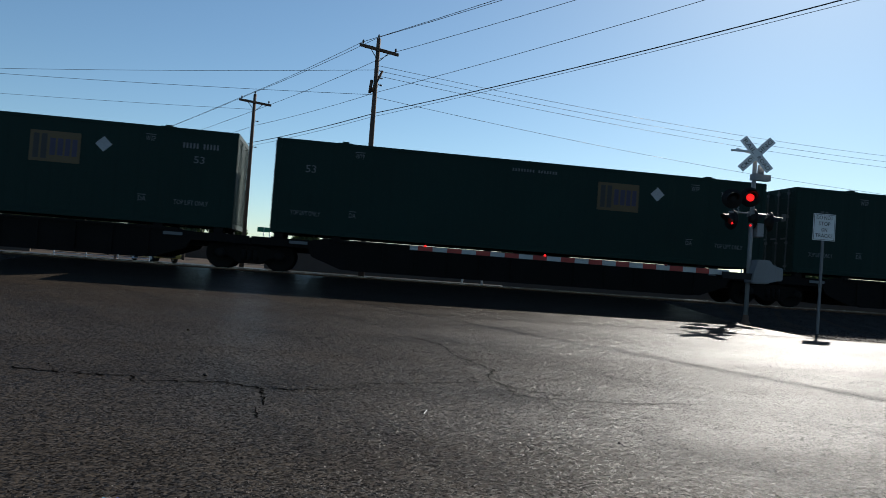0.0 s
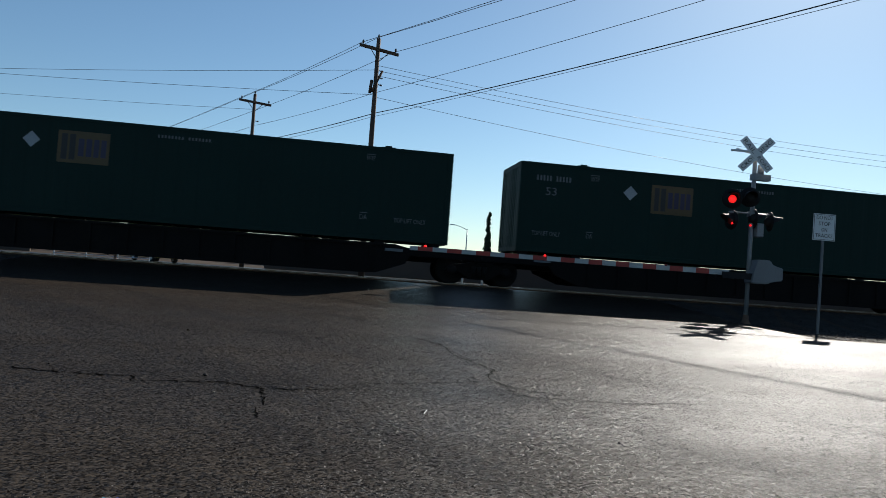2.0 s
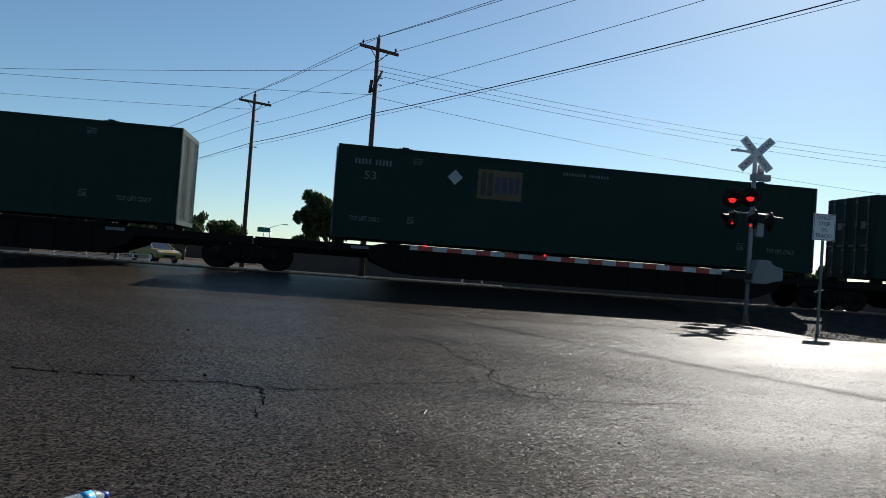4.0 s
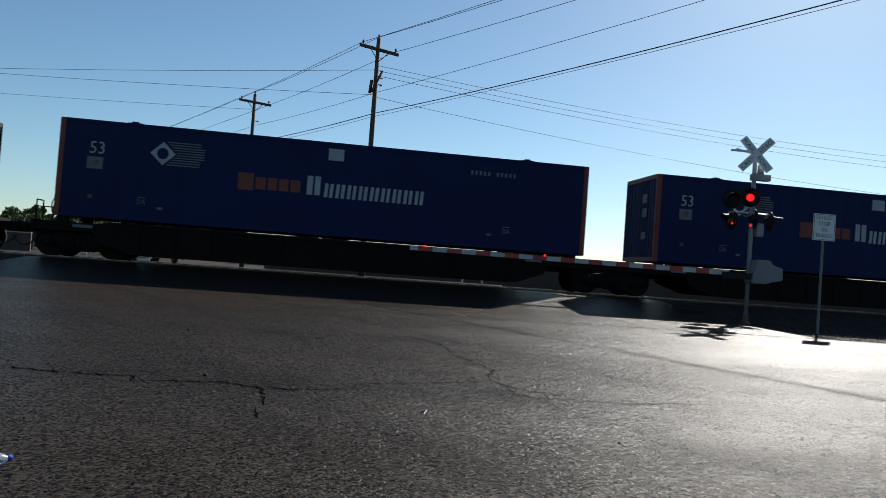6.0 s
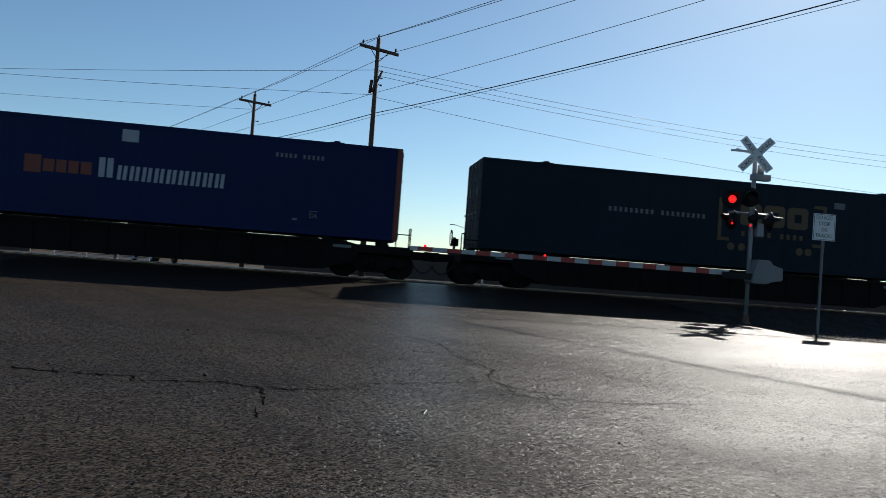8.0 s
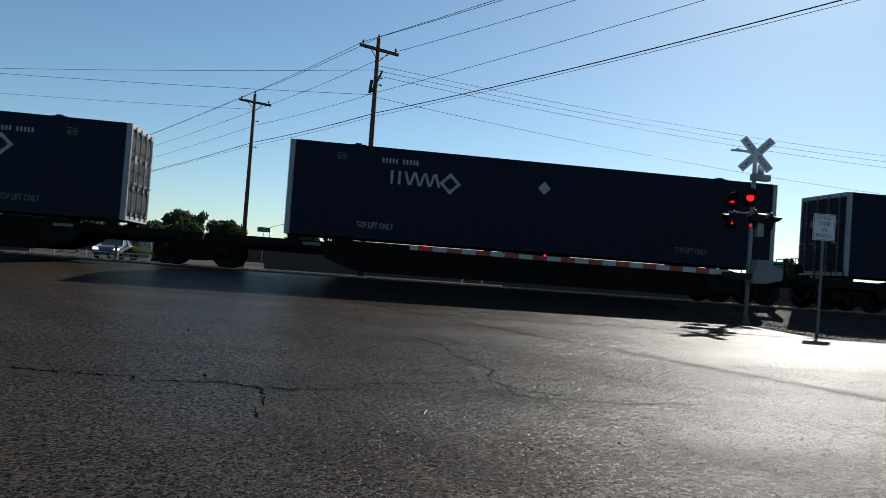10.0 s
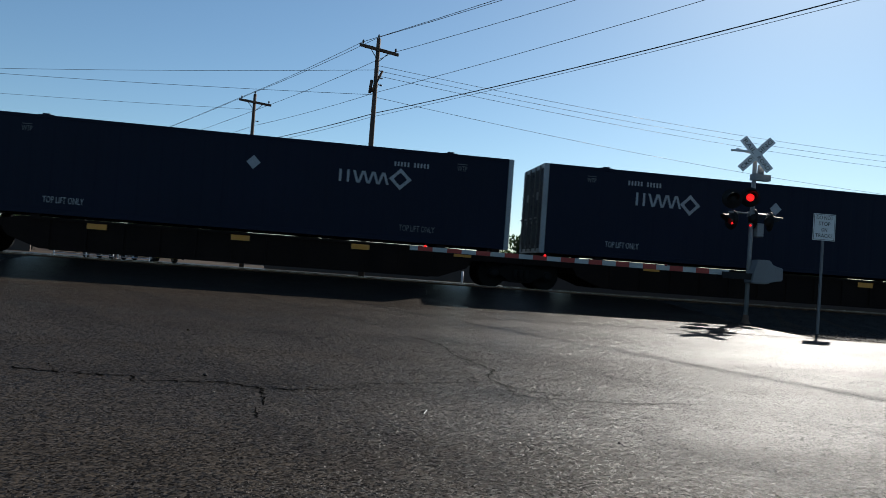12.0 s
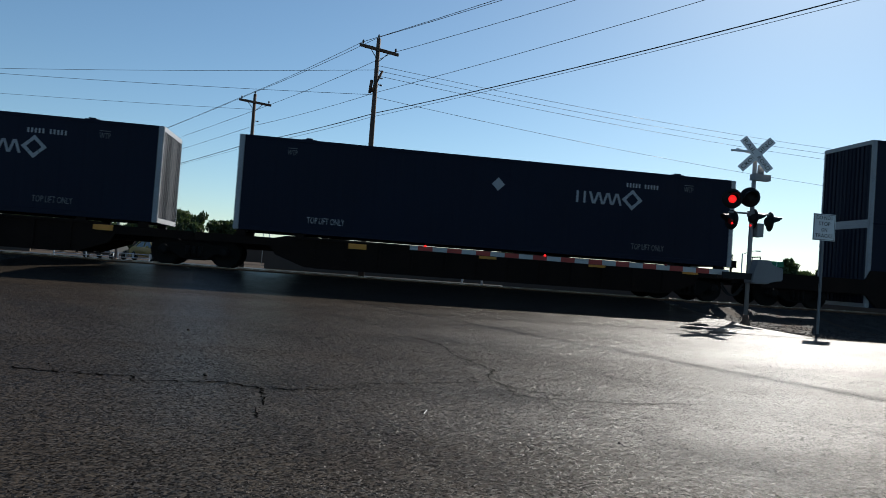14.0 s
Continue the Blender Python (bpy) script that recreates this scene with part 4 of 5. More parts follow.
box(bm, -0.10, 0.10, -0.10, 0.10, 3.34 - Z0, 3.50 - Z0)
part("lamp_arm", bm, ALU, mast)
lamp_unit(mast, -0.79, -0.25, 3.79 - Z0, -16, True, BLINK_MASKS_L)
lamp_unit(mast, -0.22, -0.22, 3.88 - Z0, -16, True, BLINK_MASKS_R)
lamp_unit(mast, -0.62, 0.02, 3.20 - Z0, -80, False)
lamp_unit(mast, 0.05, -0.05, 3.28 - Z0, 80, False)
lamp_unit(mast, 0.62, 0.05, 3.24 - Z0, 80, False)
for x, z in ((-0.72, 3.08), (-0.14, 3.06)):
    bm = bmesh.new()
    lathe(bm, [(0.03, 0), (0.035, -0.03), (0.01, -0.05)], 10, "Y", (x, -0.18, z - Z0))
    part("small_red_lamp", bm, REDGLOW, mast, "small red lamp aglow")
bm = bmesh.new()
box(bm, 0.10, 0.32, -0.16, 0.16, 2.75 - Z0, 3.15 - Z0)
bevel(bm, 0.02)
part("junction_box", bm, ALU, mast)
bm = bmesh.new()
prism(bm, [(-0.10, 1.38 - Z0), (0.42, 1.38 - Z0), (0.62, 1.50 - Z0), (0.90, 1.50 - Z0), (0.90, 1.88 - Z0), (0.55, 1.92 - Z0), (0.50, 2.08 - Z0), (0.10, 2.08 - Z0), (0.0, 1.80 - Z0)], -0.34, 0.10)
bevel(bm, 0.03, 2)
part("gate_motor", bm, MOTOR, mast, "grey gate motor housing")
bm = bmesh.new()
box(bm, -0.95, 0.0, -0.28, -0.22, 1.48 - Z0, 1.66 - Z0)
box(bm, -0.95, 0.0, 0.06, 0.12, 1.48 - Z0, 1.66 - Z0)
part("arm_clamp", bm, SIGBLACK, mast)


def gate_arm():
    a = thing("crossing_gate_arm", "lowered red and white striped crossing gate arm", "barrier", at=pose(11.36, 20.22, 1.64, 0, 0.1, 0))
    length, step = 9.37, 0.406
    x, i = 0.0, 0
    while x < length - 0.05:
        n = min(step if i else 0.62, length - x)
        bm = bmesh.new()
        h = 0.075 - 0.02 * x / length
        box(bm, -x - n, -x, -0.02, 0.02, -h, h)
        part("white_stripe" if i % 2 == 0 else "red_stripe", bm, WHITETAPE if i % 2 == 0 else REDTAPE, a)
        x += n
        i += 1
    for x in (-1.95, -5.55, -8.95):
        bm = bmesh.new()
        lathe(bm, [(0.04, 0.05), (0.042, 0.075), (0.034, 0.10), (0.015, 0.112)], 12, "Z", (x, 0, 0))
        part("arm_lamp", bm, REDGLOW if x < -3 else REDLENS, a, "small red lamp on the arm")
    bm = bmesh.new()
    pts = [(0.0, 0.0, -0.09)] + [(-length * k / 10, 0.02, -0.065) for k in range(1, 11)]
    for p, q in zip(pts, pts[1:]):
        tube(bm, p, q, 0.008, n=5)
    part("arm_cable", bm, CABLE, a)


gate_arm()

# far mast beyond the rails
far = signal_mast(-10.0, 36.0, 0.285, 0, False, False, 5.30)
cbf = new("crossbuck")
cbf.parent = far
cbf.matrix_basis = pose(0.05, 0.16, 4.78, 0, 0, 0)
crossbuck(cbf, False)
bm = bmesh.new()
box(bm, -0.45, 0.40, -0.08, 0.08, 3.62, 3.78)
tube(bm, (-0.10, 0, 3.78), (-0.10, 0, 4.06), 0.09, n=12)
part("bell", bm, ALU, far)
bm = bmesh.new()
tube(bm, (-0.45, 0, 3.02), (0.52, 0, 3.02), 0.03, n=8)
part("lamp_arm", bm, ALU, far)
lamp_unit(far, -0.42, -0.12, 3.0, 10, False)
lamp_unit(far, -0.12, 0.10, 3.04, 190, False)
lamp_unit(far, 0.54, -0.12, 3.0, 10, False)
lamp_unit(far, 0.24, 0.10, 2.98, 190, False)
bm = bmesh.new()
box(bm, -0.22, 0.05, -0.12, 0.12, 2.50, 2.75)
bevel(bm, 0.015)
part("junction_box", bm, ALU, far)


# ---- warning sign ----
def warning_sign(x, y, yaw):
    z = ground_z(y) - verge(x, y)
    s = thing("warning_sign", "white rectangular warning sign on a thin steel post", "road sign", at=pose(x, y, z, 0, 0, yaw))
    bm = bmesh.new()
    box(bm, -0.028, 0.028, 0.006, 0.05, -0.03, 2.7)
    part("post", bm, POSTSTEEL, s)
    bm = bmesh.new()
    box(bm, -0.305, 0.305, -0.003, 0.003, 2.35, 3.02)
    bevel(bm, 0.002)
    p = part("sign_plate", bm, SIGNWHITE, s)
    for x0, x1, z0, z1 in ((-0.285, 0.285, 2.368, 2.378), (-0.285, 0.285, 2.992, 3.002), (-0.285, -0.275, 2.378, 2.992), (0.275, 0.285, 2.378, 2.992)):
        bm = bmesh.new()
        box(bm, x0, x1, -0.0055, -0.0035, z0, z1)
        part("border", bm, SIGNBLACK, p)
    for words, a, b, zz in (("DO NOT", -0.23, 0.23, 2.875), ("STOP", -0.16, 0.16, 2.725), ("ON", -0.08, 0.08, 2.575), ("TRACKS", -0.235, 0.235, 2.425)):
        words_on(p, words, a, b, zz, 0.095, SIGNBLACK, -0.006)
    return s


# ---- utility poles and wires ----
LINE = Vector((8.67, -16.0, 0)).normalized()
ACROSS = Vector((-LINE.y, LINE.x, 0))
P1, P2 = Vector((1.50, 42.0, 0.25)), Vector((-7.0, 58.0, 0.25))
REACH = 1.17                                               # the near pole stands beside the lot, out of view
P3 = (P1 + LINE * 36) * REACH
P3.z = P1.z


def utility_pole(at, top, extra):
    p = thing("utility_pole", "tall weathered wooden utility pole with a crossarm", "utility pole", at=Matrix.Translation(at) @ Matrix(((ACROSS.x, LINE.x, 0, 0), (ACROSS.y, LINE.y, 0, 0), (0, 0, 1, 0), (0, 0, 0, 1))), group="utility poles")
    h = top - at.z
    bm = bmesh.new()
    tube(bm, (0, 0, -0.3), (0, 0, h), 0.18, 0.115, n=14)
    part("pole", bm, POLEWOOD, p)
    bm = bmesh.new()
    box(bm, -1.28, 1.28, 0.11, 0.23, h - 0.76, h - 0.59)
    bevel(bm, 0.01)
    part("crossarm", bm, POLEWOOD, p)
    bm = bmesh.new()
    for s in (-1, 1):
        tube(bm, (s * 0.65, 0.20, h - 0.68), (0, 0.14, h - 1.35), 0.022, n=6)
    part("brace", bm, POLEWOOD, p)
    for x, z in ((-1.08, h - 0.59), (1.08, h - 0.59), (0.0, h)):
        bm = bmesh.new()
        lathe(bm, [(0.02, 0), (0.03, 0.06), (0.065, 0.08), (0.07, 0.13), (0.04, 0.17), (0.06, 0.20), (0.02, 0.25)], 12, "Z", (x, 0.16 if x else 0, z))
        part("insulator", bm, PORCELAIN, p)
    for z in extra:
        bm = bmesh.new()
        tube(bm, (-0.05, 0, z), (0.35, 0, z), 0.03, n=6)
        lathe(bm, [(0.02, 0.30), (0.06, 0.33), (0.02, 0.37), (0.06, 0.40), (0.02, 0.44)], 10, "X", (0, 0, z))
        part("side_insulator", bm, PORCELAIN, p)
    return p


TOP1, TOP2, TOP3 = 13.95, 13.5, 12.6
pole1 = utility_pole(P1, TOP1, (11.9, 11.5, 11.1))
bm = bmesh.new()
tube(bm, (-0.28, 0.1, 10.6), (0.34, 0.1, 11.9), 0.07, n=8)
tube(bm, (-0.28, -0.1, 10.55), (-0.2, -0.1, 11.3), 0.09, n=10)
part("cutout_switch", bm, POLEWOOD, pole1, "dark cut-out switch")
utility_pole(P2, TOP2, (11.2, 9.2))
utility_pole(P3, EYE[2] + (TOP3 - EYE[2]) * REACH, ())


def wire(name, a, b, sag, radius, mat, label):
    a, b = Vector(a), Vector(b)
    cu = bpy.data.curves.new(name, "CURVE")
    cu.dimensions, cu.bevel_depth, cu.bevel_resolution = "3D", radius, 1
    sp = cu.splines.new("POLY")
    n = 32
    sp.points.add(n)
    for i in range(n + 1):
        f = i / n
        p = a.lerp(b, f)
        sp.points[i].co = (p.x, p.y, p.z - 4 * sag * f * (1 - f), 1)
    ob = new("words", cu)
    bpy.context.view_layer.update()
    me = bpy.data.meshes.new_from_object(ob.evaluated_get(bpy.context.evaluated_depsgraph_get()))
    bpy.data.objects.remove(ob)
    me.materials.clear()
    me.materials.append(mat)
    return tagged(new(name, me), label, "cable", group="overhead wires")


def run(off, d1, d2, d3, radius, mat, sag1=0.1, sag2=0.2, name="power_line", label="thin overhead power line between poles"):
    """A wire along the line of poles, off metres to the side; d: height at each pole."""
    a, b, c = P2 + ACROSS * off, P1 + ACROSS * off, P3 + ACROSS * off * REACH
    d3 = EYE[2] + (d3 - EYE[2]) * REACH
    wire(name, (a.x, a.y, d2), (b.x, b.y, d1), sag1, radius, mat, label)
    wire(name, (b.x, b.y, d1), (c.x, c.y, d3), sag2, radius, mat, label)
    back = a - LINE * 60
    wire(name, (back.x, back.y, d2 - 0.3), (a.x, a.y, d2), sag2, radius, mat, label)


run(-1.08, 13.49, 13.05, 12.41, 0.014, WIRE)
run(0.0, 14.04, 13.66, 12.70, 0.014, WIRE)
run(1.08, 13.42, 12.82, 12.56, 0.014, WIRE)
run(0.2, 10.94, 11.12, 11.21, 0.012, WIRE)
run(0.15, 9.73, 9.81, 10.07, 0.022, CABLE, sag2=0.3, name="telephone_cable", label="thick black overhead telephone cable")
run(-0.2, 9.41, 9.45, 9.70, 0.010, WIRE)
SIDE = "thin overhead power line running off to one side"
for z, e in ((12.42, 14.72), (12.13, 14.15), (11.84, 13.59), (10.61, 10.92)):
    wire("power_line", (P1.x, P1.y, z), (62, 62, e), 0.8, 0.012, WIRE, SIDE)
wire("power_line", (P1.x, P1.y, 12.16), (-45, 62, 12.95), 0.3, 0.012, WIRE, SIDE)
wire("power_line", (P1.x, P1.y, 10.74), (-45, 62, 13.60), 0.3, 0.012, WIRE, SIDE)
wire("power_line", (P2.x, P2.y, 12.31), (-60, 75, 14.40), 0.3, 0.012, WIRE, SIDE)


warning_sign(12.03, 17.0, 0)


# ---- trees and things beyond the rails ----
def leaf_cloud(bm, centre, radius, count, size, squash=1.0):
    for _ in range(count):
        d = Vector((random.gauss(0, 1), random.gauss(0, 1), random.gauss(0, 1))).normalized() * radius * random.uniform(0.35, 1.0) ** 0.6
        c = Vector(centre) + Vector((d.x, d.y, d.z * squash))
        q = Euler((random.uniform(0, 6.3), random.uniform(0, 6.3), random.uniform(0, 6.3))).to_matrix()
        s = size * random.uniform(0.6, 1.4)
        v = [bm.verts.new(c + q @ Vector(p)) for p in ((-s, 0, 0), (0, -s * 0.45, 0.1 * s), (s, 0, 0), (0, s * 0.45, 0.1 * s))]
        bm.faces.new(v)


def broad_tree(x, y, height, spread, seed, label="leafy green tree with an uneven crown", dens=1.0):
    random.seed(seed)
    z = ground_z(y)
    t = thing("tree", label, "tree", at=pose(x, y, z))
    bm = bmesh.new()
    fork = height * 0.3
    tube(bm, (0, 0, -0.1), (0.1, 0, fork), 0.035 * height, 0.025 * height, n=9)
    tips = []
    for i in range(7):
        a = i * 0.9 + random.uniform(-0.3, 0.3)
        r = spread * random.uniform(0.3, 0.75)
        tip = Vector((r * math.cos(a), r * math.sin(a), height * random.uniform(0.5, 0.85)))
        tube(bm, (0.1, 0, fork * 0.9), tip, 0.016 * height, 0.005 * height, n=6)
        tips.append(tip)
    part("trunk", bm, BARK, t)
    bm = bmesh.new()
    for tip in tips + [Vector((0, 0, height * 0.78)), Vector((spread * 0.2, 0, height * 0.6))]:
        leaf_cloud(bm, tip, height * random.uniform(0.15, 0.23), int(420 * dens), 0.16 + 0.012 * height, 0.8)
        for _ in range(3):
            o = Vector((random.uniform(-1, 1), random.uniform(-1, 1), random.uniform(-0.7, 0.9))) * height * 0.17
            leaf_cloud(bm, tip + o, height * 0.09, int(110 * dens), 0.15 + 0.01 * height)
    part("crown", bm, LEAF, t)


def cypress(x, y, height, width, seed):
    random.seed(seed)
    t = thing("cypress_tree", "tall narrow dark green cypress", "tree", at=pose(x, y, ground_z(y)))
    bm = bmesh.new()
    tube(bm, (0, 0, -0.1), (0, 0, height * 0.9), 0.12, 0.02, n=8)
    part("trunk", bm, BARK, t)
    bm = bmesh.new()
    for i in range(46):
        f = i / 45
        r = width * (0.35 + 0.65 * math.sin(math.pi * min(1, f * 1.1 + 0.12)) ** 0.7) * (1 - f * 0.72)
        leaf_cloud(bm, (random.uniform(-0.12, 0.12), random.uniform(-0.12, 0.12), height * (0.06 + 0.92 * f)), r, 70, 0.2, 1.3)
    part("crown", bm, CYPRESS, t)


def palm(x, y, height, seed):
    random.seed(seed)
    t = thing("palm_tree", "small fan palm with drooping fronds", "tree", at=pose(x, y, ground_z(y)))
    bm = bmesh.new()
    tube(bm, (0, 0, -0.1), (0, 0, height * 0.8), 0.24, 0.18, n=10)
    part("trunk", bm, BARK, t)
    for k in range(44):
        bm = bmesh.new()
        a, up = k * 2.4, random.uniform(-0.4, 1.2)
        d = Vector((math.cos(a) * math.cos(up), math.sin(a) * math.cos(up), math.sin(up)))
        o = Vector((0, 0, height * 0.8))
        L = height * random.uniform(0.16, 0.24)
        side = d.cross(Vector((0, 0, 1))).normalized()
        hub = o + d * L
        tube(bm, o, hub, 0.025, 0.02, n=4)
        for j in range(11):
            f = (j - 5) / 5
            e = hub + (d * math.cos(f * 1.3) + side * math.sin(f * 1.3)) * L * 0.9 - Vector((0, 0, 0.25 * L))
            v = [bm.verts.new(hub + side * 0.03), bm.verts.new((hub + e) / 2 + side * 0.11 + Vector((0, 0, 0.1 * L))), bm.verts.new(e), bm.verts.new((hub + e) / 2 - side * 0.11 + Vector((0, 0, 0.1 * L)))]
            bm.faces.new(v)
        part("frond", bm, LEAF, t)


broad_tree(-0.9, 90, 8.6, 3.6, 11, "large dark leafy tree with a dense crown", 3.2)
broad_tree(-17.8, 90, 5.9, 2.2, 12)
broad_tree(-13.6, 94, 5.1, 2.6, 13)
broad_tree(-21.5, 96, 4.6, 2.4, 14)
broad_tree(-27.5, 90, 5.3, 3.0, 15)
broad_tree(22.9, 90, 5.9, 3.0, 16, "sparse tree with an open crown", 0.3)
broad_tree(28.5, 95, 4.6, 2.0, 17)
broad_tree(59, 90, 5.4, 3.2, 18)
broad_tree(65.5, 92, 5.2, 3.4, 19)
broad_tree(49, 100, 4.6, 3.0, 20)
broad_tree(-5.0, 110, 4.6, 2.4, 21)
broad_tree(-36, 95, 5.0, 3.2, 22)
for k in range(9):
    broad_tree(-44 + 3.6 * k, 78 + 2 * (k % 2), 3.1 + 0.5 * (k % 3), 2.6, 50 + k, "low dense dark shrub beyond the rails", 0.8)
cypress(18.45, 90, 8.4, 0.62, 31)
cypress(-24.2, 92, 4.9, 0.45, 32)
cypress(-23.4, 94, 4.4, 0.40, 33)
palm(25.6, 90, 5.9, 41)


def street_light(x, y, h, side):
    s = thing("street_lamp", "slim grey street lamp with a curved arm", "street lamp", at=pose(x, y, ground_z(y)))
    bm = bmesh.new()
    tube(bm, (0, 0, 0), (0, 0, h), 0.10, 0.06, n=10)
    part("pole", bm, GALV, s)
    bm = bmesh.new()
    pts = [(side * 1.9 * f, 0, h - 0.1 + 0.55 * math.sin(f * 1.5)) for f in (0, 0.25, 0.5, 0.75, 1)]
    for a, b in zip(pts, pts[1:]):
        tube(bm, a, b, 0.035, n=6)
    part("arm", bm, GALV, s)
    bm = bmesh.new()
    box(bm, side * 1.9 - 0.3, side * 1.9 + 0.3, -0.12, 0.12, h + 0.36, h + 0.47)
    bevel(bm, 0.03)
    part("lamp_head", bm, GALV, s)


street_light(15.8, 90, 6.1, -1)
street_light(-8.3, 95, 4.7, 1)
street_light(46.5, 80, 5.3, 1)


def street_sign(x, y, h):
    s = thing("street_sign", "green street sign on a steel post", "road sign", at=pose(x, y, ground_z(y)))
    bm = bmesh.new()
    tube(bm, (0, 0, 0), (0, 0, h), 0.04, n=8)
    part("post", bm, GALV, s)
    bm = bmesh.new()
    box(bm, -0.75, 0.75, -0.02, 0.02, h - 0.55, h)
    bevel(bm, 0.01)
    part("sign_plate", bm, SIGNGREEN, s)


street_sign(-8.4, 88, 4.3)
street_sign(44.5, 70, 4.2)


def house(x, y, w, d, h, seed):
    t = thing("house", "low brown stucco house with a brown hipped roof", "house", at=pose(x, y, ground_z(y)), group="houses beyond the rails")
    bm = bmesh.new()
    box(bm, -w / 2, w / 2, 0, d, 0, h)
    part("wall", bm, STUCCO, t)
    bm = bmesh.new()
    v = [bm.verts.new(p) for p in ((-w / 2 - 0.4, -0.4, h), (w / 2 + 0.4, -0.4, h), (w / 2 + 0.4, d + 0.4, h), (-w / 2 - 0.4, d + 0.4, h), (-w / 2 + d / 2, d / 2, h + 1.1), (w / 2 - d / 2, d / 2, h + 1.1))]
    for f in ((0, 1, 5, 4), (1, 2, 5), (2, 3, 4, 5), (3, 0, 4), (3, 2, 1, 0)):
        bm.faces.new([v[i] for i in f])
    part("roof", bm, ROOFING, t)
    for k in (-0.3, 0.05, 0.32):
        bm = bmesh.new()
        box(bm, k * w - 0.6, k * w + 0.6, -0.04, 0.02, 1.0, 2.1)
        win = part("window", bm, SIGNWHITE, t)
        bm = bmesh.new()
        for a, b in ((-0.54, -0.03), (0.03, 0.54)):
            box(bm, k * w + a, k * w + b, -0.05, -0.035, 1.06, 2.04)
        part("pane", bm, CARGLASS, win)


house(34, 105, 13, 8, 2.4, 1)
house(-34, 108, 14, 8, 2.4, 2)
house(54, 112, 14, 8, 2.5, 3)
house(78, 105, 14, 8, 2.5, 4)
house(-58, 105, 14, 8, 2.5, 5)


def low_wall(x0, x1, y, h):
    t = thing("boundary_wall", "low brown concrete block wall beyond the rails", "wall", kind="structure")
    bm = bmesh.new()
    box(bm, x0, x1, y, y + 0.2, ground_z(y) - 0.05, ground_z(y) + h)
    part("wall_body", bm, STUCCO, t)
    bm = bmesh.new()
    box(bm, x0 - 0.02, x1 + 0.02, y - 0.03, y + 0.23, ground_z(y) + h, ground_z(y) + h + 0.07)
    part("coping", bm, CONCRETE, t)


low_wall(-5.5, 16, 60, 1.65)
low_wall(10.4, 100, 45, 1.35)
low_wall(-80, -24, 63, 1.4)
low_wall(-80, -5, 117.5, 2.0)


def kerb(x0, x1, y, name="kerb"):
    bm = bmesh.new()
    n = 14
    for i in range(n):
        a, b = x0 + (x1 - x0) * i / n, x0 + (x1 - x0) * (i + 1) / n - 0.012
        box(bm, a, b, y, y + 0.16, ground_z(y) - 0.05, ground_z(y) + 0.15)
    bevel(bm, 0.012)
    tagged(part(name, bm, CONCRETE), "pale concrete kerb in short lengths", "kerb", kind="structure")


kerb(-26, ROAD_L - 0.3, 31.5)
kerb(ROAD_R + 0.2, 40, 31.5)
for x in (5.3, 6.15):
    bm = bmesh.new()
    tube(bm, (0, 0, 0), (0, 0, 0.75), 0.05, n=10)
    b = thing("marker_post", "short white marker post", "post", at=pose(x, 30.6, ground_z(30.6)), group="marker posts")
    part("post", bm, SIGNWHITE, b)


def pipe_railing(x0, x1, y):
    t = thing("pipe_railing", "low grey pipe railing beside the far street", "railing", at=pose(x0, y, ground_z(y)))
    for z in (0.28, 0.50):
        bm = bmesh.new()
        tube(bm, (0, 0, z), (x1 - x0, 0, z), 0.03, n=6)
        part("rail", bm, GALV, t)
    bm = bmesh.new()
    tube(bm, (0, 0, -0.02), (0, 0, 0.56), 0.04, n=6)
    me = mesh_of("post", bm, GALV)
    for k in range(4):
        part("post", me, GALV, t, at=pose((x1 - x0) * k / 3, 0, 0))


pipe_railing(-15.5, -10.4, 44.0)


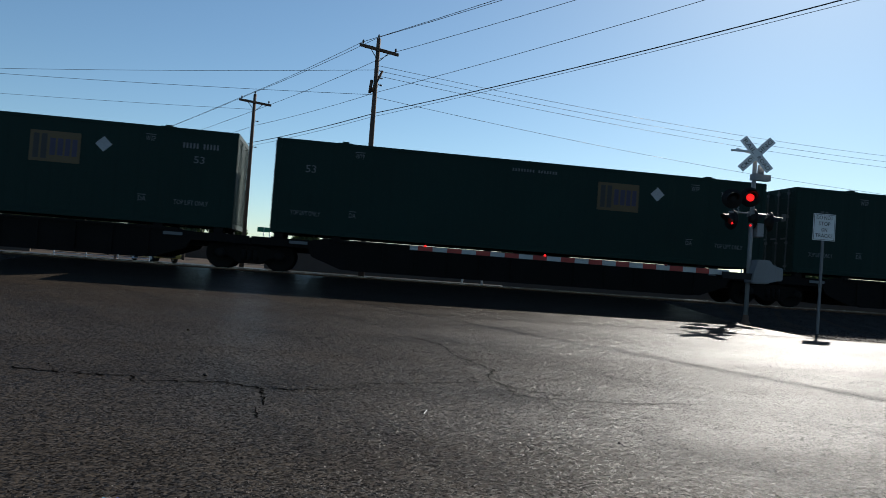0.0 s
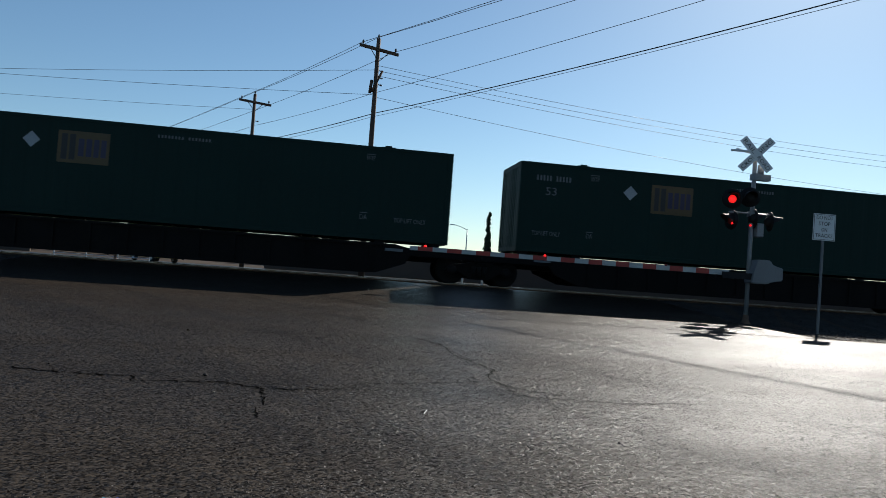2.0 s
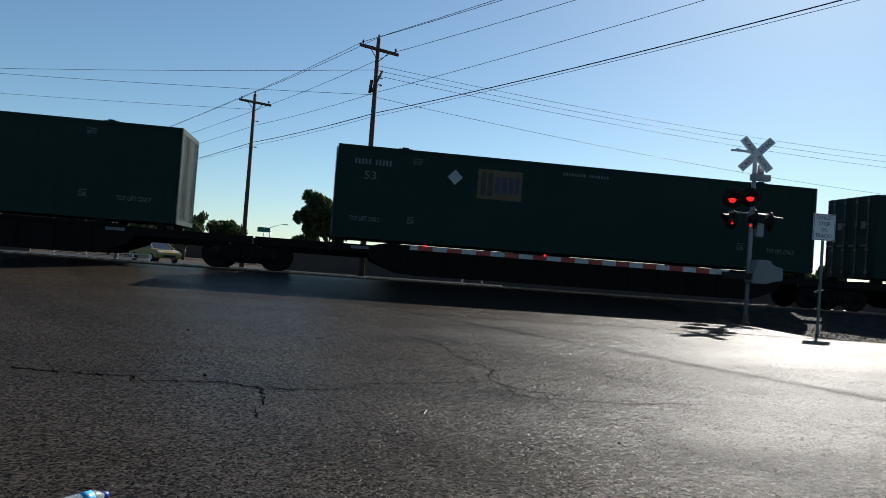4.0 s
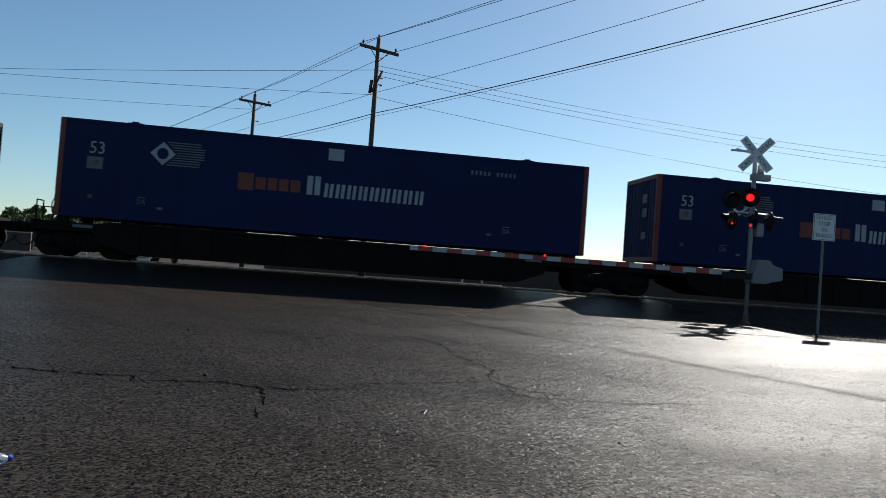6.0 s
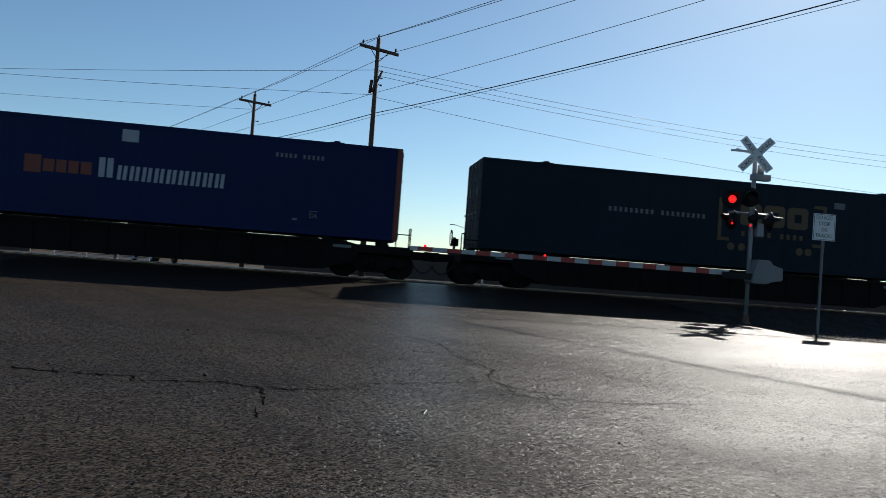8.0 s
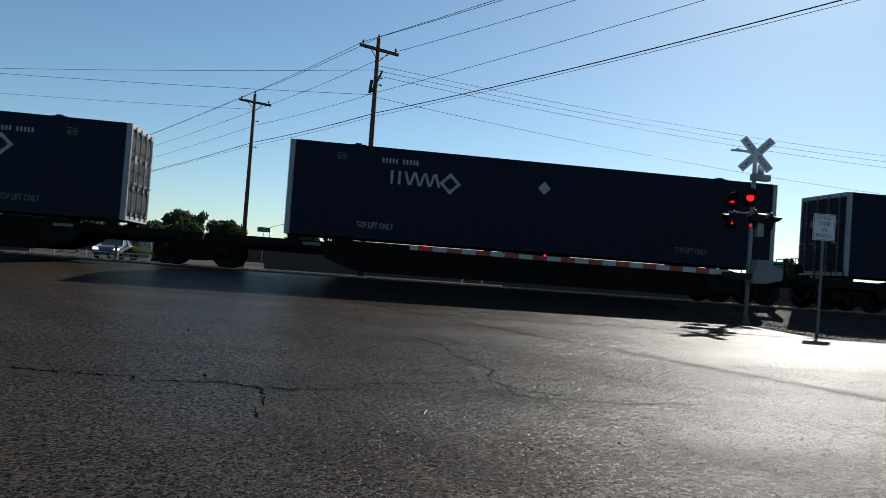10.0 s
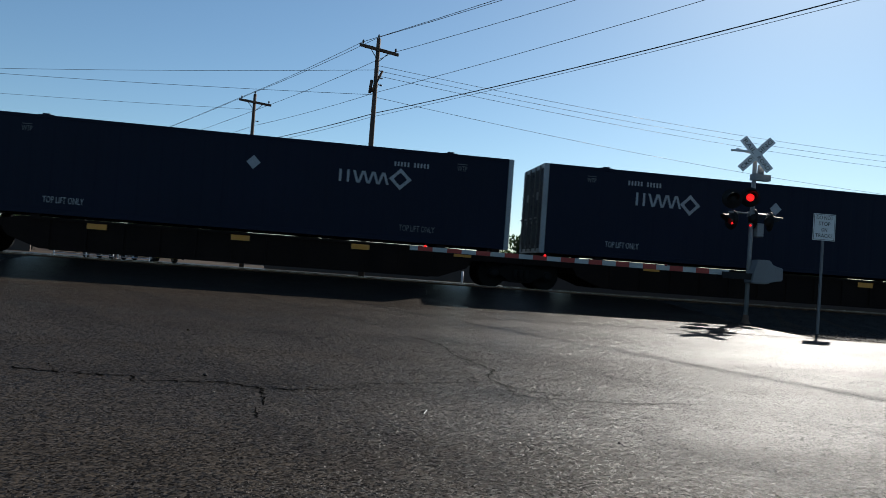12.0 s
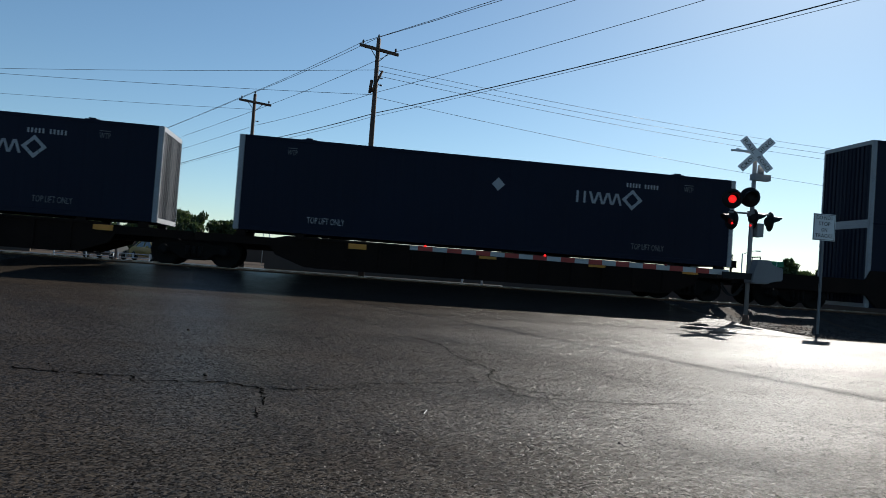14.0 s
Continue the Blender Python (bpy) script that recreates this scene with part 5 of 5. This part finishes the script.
# ---- cars beyond the rails ----
def car(paint, label, at, lit):
    """A small sedan, nose towards -y, wheels on z = 0."""
    c = thing("car", label, "car", at=at)
    prof = [(-2.15, 0.30), (-2.20, 0.62), (-2.05, 0.78), (-1.15, 0.92), (1.55, 0.95), (2.12, 0.86), (2.18, 0.45), (2.10, 0.28)]
    bm = bmesh.new()
    prism(bm, prof, -0.86, 0.86, "X")
    bevel(bm, 0.07, 2)
    part("body", bm, paint, c)
    bm = bmesh.new()
    lo = [(-0.74, -1.20, 0.90), (0.74, -1.20, 0.90), (0.74, 1.65, 0.92), (-0.74, 1.65, 0.92)]
    hi = [(-0.56, -0.35, 1.40), (0.56, -0.35, 1.40), (0.56, 0.85, 1.41), (-0.56, 0.85, 1.41)]
    vl, vh = [bm.verts.new(p) for p in lo], [bm.verts.new(p) for p in hi]
    bm.faces.new(vh)
    for i in range(4):
        bm.faces.new((vl[i], vl[(i + 1) % 4], vh[(i + 1) % 4], vh[i]))
    bevel(bm, 0.04, 2)
    part("cabin_glass", bm, CARGLASS, c)
    bm = bmesh.new()
    box(bm, -0.57, 0.57, -0.40, 0.90, 1.395, 1.44)
    bevel(bm, 0.02, 2)
    for s in (-1, 1):
        tube(bm, (s * 0.745, -1.18, 0.90), (s * 0.57, -0.36, 1.41), 0.035, n=6)
        tube(bm, (s * 0.745, 1.60, 0.92), (s * 0.57, 0.86, 1.41), 0.045, n=6)
        tube(bm, (s * 0.75, 0.25, 0.90), (s * 0.57, 0.22, 1.41), 0.035, n=6)
    part("roof", bm, paint, c)
    for s in (-1, 1):
        for y in (-1.35, 1.35):
            bm = bmesh.new()
            lathe(bm, [(0.20, -0.10), (0.29, -0.11), (0.31, -0.06), (0.31, 0.06), (0.29, 0.11), (0.20, 0.10)], 20, "X", (s * 0.78, y, 0.31))
            w = part("wheel", bm, TYRE, c)
            bm = bmesh.new()
            lathe(bm, [(0.19, -0.115), (0.05, -0.10), (0.05, 0.10), (0.19, 0.115)], 16, "X", (s * 0.78, y, 0.31))
            part("rim", bm, GALV, w)
        bm = bmesh.new()
        box(bm, s * 0.66 - 0.17, s * 0.66 + 0.17, -2.21, -2.12, 0.60, 0.73)
        bevel(bm, 0.03, 2)
        part("headlight", bm, HEADGLOW if lit else SIGNWHITE, c)
        bm = bmesh.new()
        box(bm, s * 0.93 - 0.08, s * 0.93 + 0.08, -0.85, -0.72, 0.90, 1.03)
        bevel(bm, 0.02)
        part("mirror", bm, paint, c)
    bm = bmesh.new()
    box(bm, -0.42, 0.42, -2.215, -2.17, 0.36, 0.52)
    part("grille", bm, SIGBLACK, c)
    return c


car(YELLOWCAR, "small bright yellow sedan parked beyond the rails", pose(-12.2, 53, ground_z(53), 0, 0, 38), False)
WAITING = car(WHITECAR, "dark silver sedan waiting beyond the rails with headlights on", pose(-14.9, 80, ground_z(60), 0, 0, 0), True)


# ---- the drifting bottle ----
def plastic_bottle():
    b = thing("plastic_bottle", "clear plastic water bottle with blue label and blue cap", "bottle", at=pose(-0.87, 3.24, 0.09))
    bm = bmesh.new()
    lathe(bm, [(0.012, -0.115), (0.030, -0.113), (0.033, -0.105), (0.031, -0.08), (0.033, -0.07), (0.031, -0.06), (0.033, -0.05), (0.0325, 0.03), (0.031, 0.045), (0.024, 0.068), (0.014, 0.085), (0.0125, 0.092)], 24, "X")
    part("body", bm, BOTTLE, b)
    bm = bmesh.new()
    lathe(bm, [(0.0338, -0.02), (0.0338, 0.032)], 24, "X")
    part("paper_label", bm, BLUELABEL, b)
    bm = bmesh.new()
    lathe(bm, [(0.0145, 0.088), (0.0150, 0.090), (0.0150, 0.104), (0.0135, 0.106)], 20, "X")
    part("cap", bm, BLUECAP, b)
    return b


DRIFTER = plastic_bottle()


# ---- everything that moves ----
def motions():
    for ob, m in MOVERS:
        end = Matrix.Translation((-SPEED * 14.0, 0, 0)) @ m
        walk(ob, [(0.0, m), (14.0, end)])
    # the bottle lies still, then the wind rolls it off
    h = 0.034
    path = [(0.0, -0.84, 3.075, 62), (3.2, -0.84, 3.075, 62), (4.2, -0.96, 3.20, 50), (5.3, -1.262, 3.455, 43), (5.5, -1.325, 3.505, 42), (5.7, -1.392, 3.565, 42), (6.3, -1.62, 3.75, 40), (8.0, -2.4, 4.3, 35), (14.0, -2.6, 4.4, 30)]
    walk(DRIFTER, [(t, pose(x, y, ground_z(y) + h, 0, 0, a)) for t, x, y, a in path])
    # a sedan comes up to the crossing and waits
    z = ground_z(60)
    walk(WAITING, [(0.0, pose(-15.4, 108, z)), (7.6, pose(-15.4, 106, z)), (8.6, pose(-15.3, 84, z)), (9.5, pose(-15.0, 61, z)), (10.0, pose(-14.9, 53.5, z)), (10.5, pose(-14.9, 51.6, z)), (11.0, pose(-14.9, 51.4, z)), (14.0, pose(-14.9, 51.4, z))])
    # the paired lamps blink in turn, by added discs over the lenses: L left lit, R right lit
    states = [(0.0, "R"), (0.5, "L"), (1.0, "R"), (1.5, "R"), (2.0, "L"), (2.5, "R"), (3.0, "L"), (3.2, "L"), (3.7, "R"), (4.3, "L"), (4.8, "R"), (5.3, "L"), (5.7, "L"), (6.0, "R"), (6.5, "L"), (7.0, "R"), (7.5, "R"), (8.0, "L"), (8.2, "R"),
              (8.8, "L"), (9.3, "R"), (9.8, "L"), (10.1, "R"), (10.3, "L"), (10.5, "L"), (10.7, "R"), (11.0, "R"), (11.5, "L"), (12.0, "R"), (12.5, "L"), (13.0, "R"), (13.5, "L"), (14.0, "L")]
    for blink_masks, mine in ((BLINK_MASKS_L, "L"), (BLINK_MASKS_R, "R")):
        for s in blink_masks:
            walk(s, [(t, pose(0, -0.078, 0.0) if k != mine else pose(0, -0.17, 0.145, 80, 0, 0)) for t, k in states])


motions()
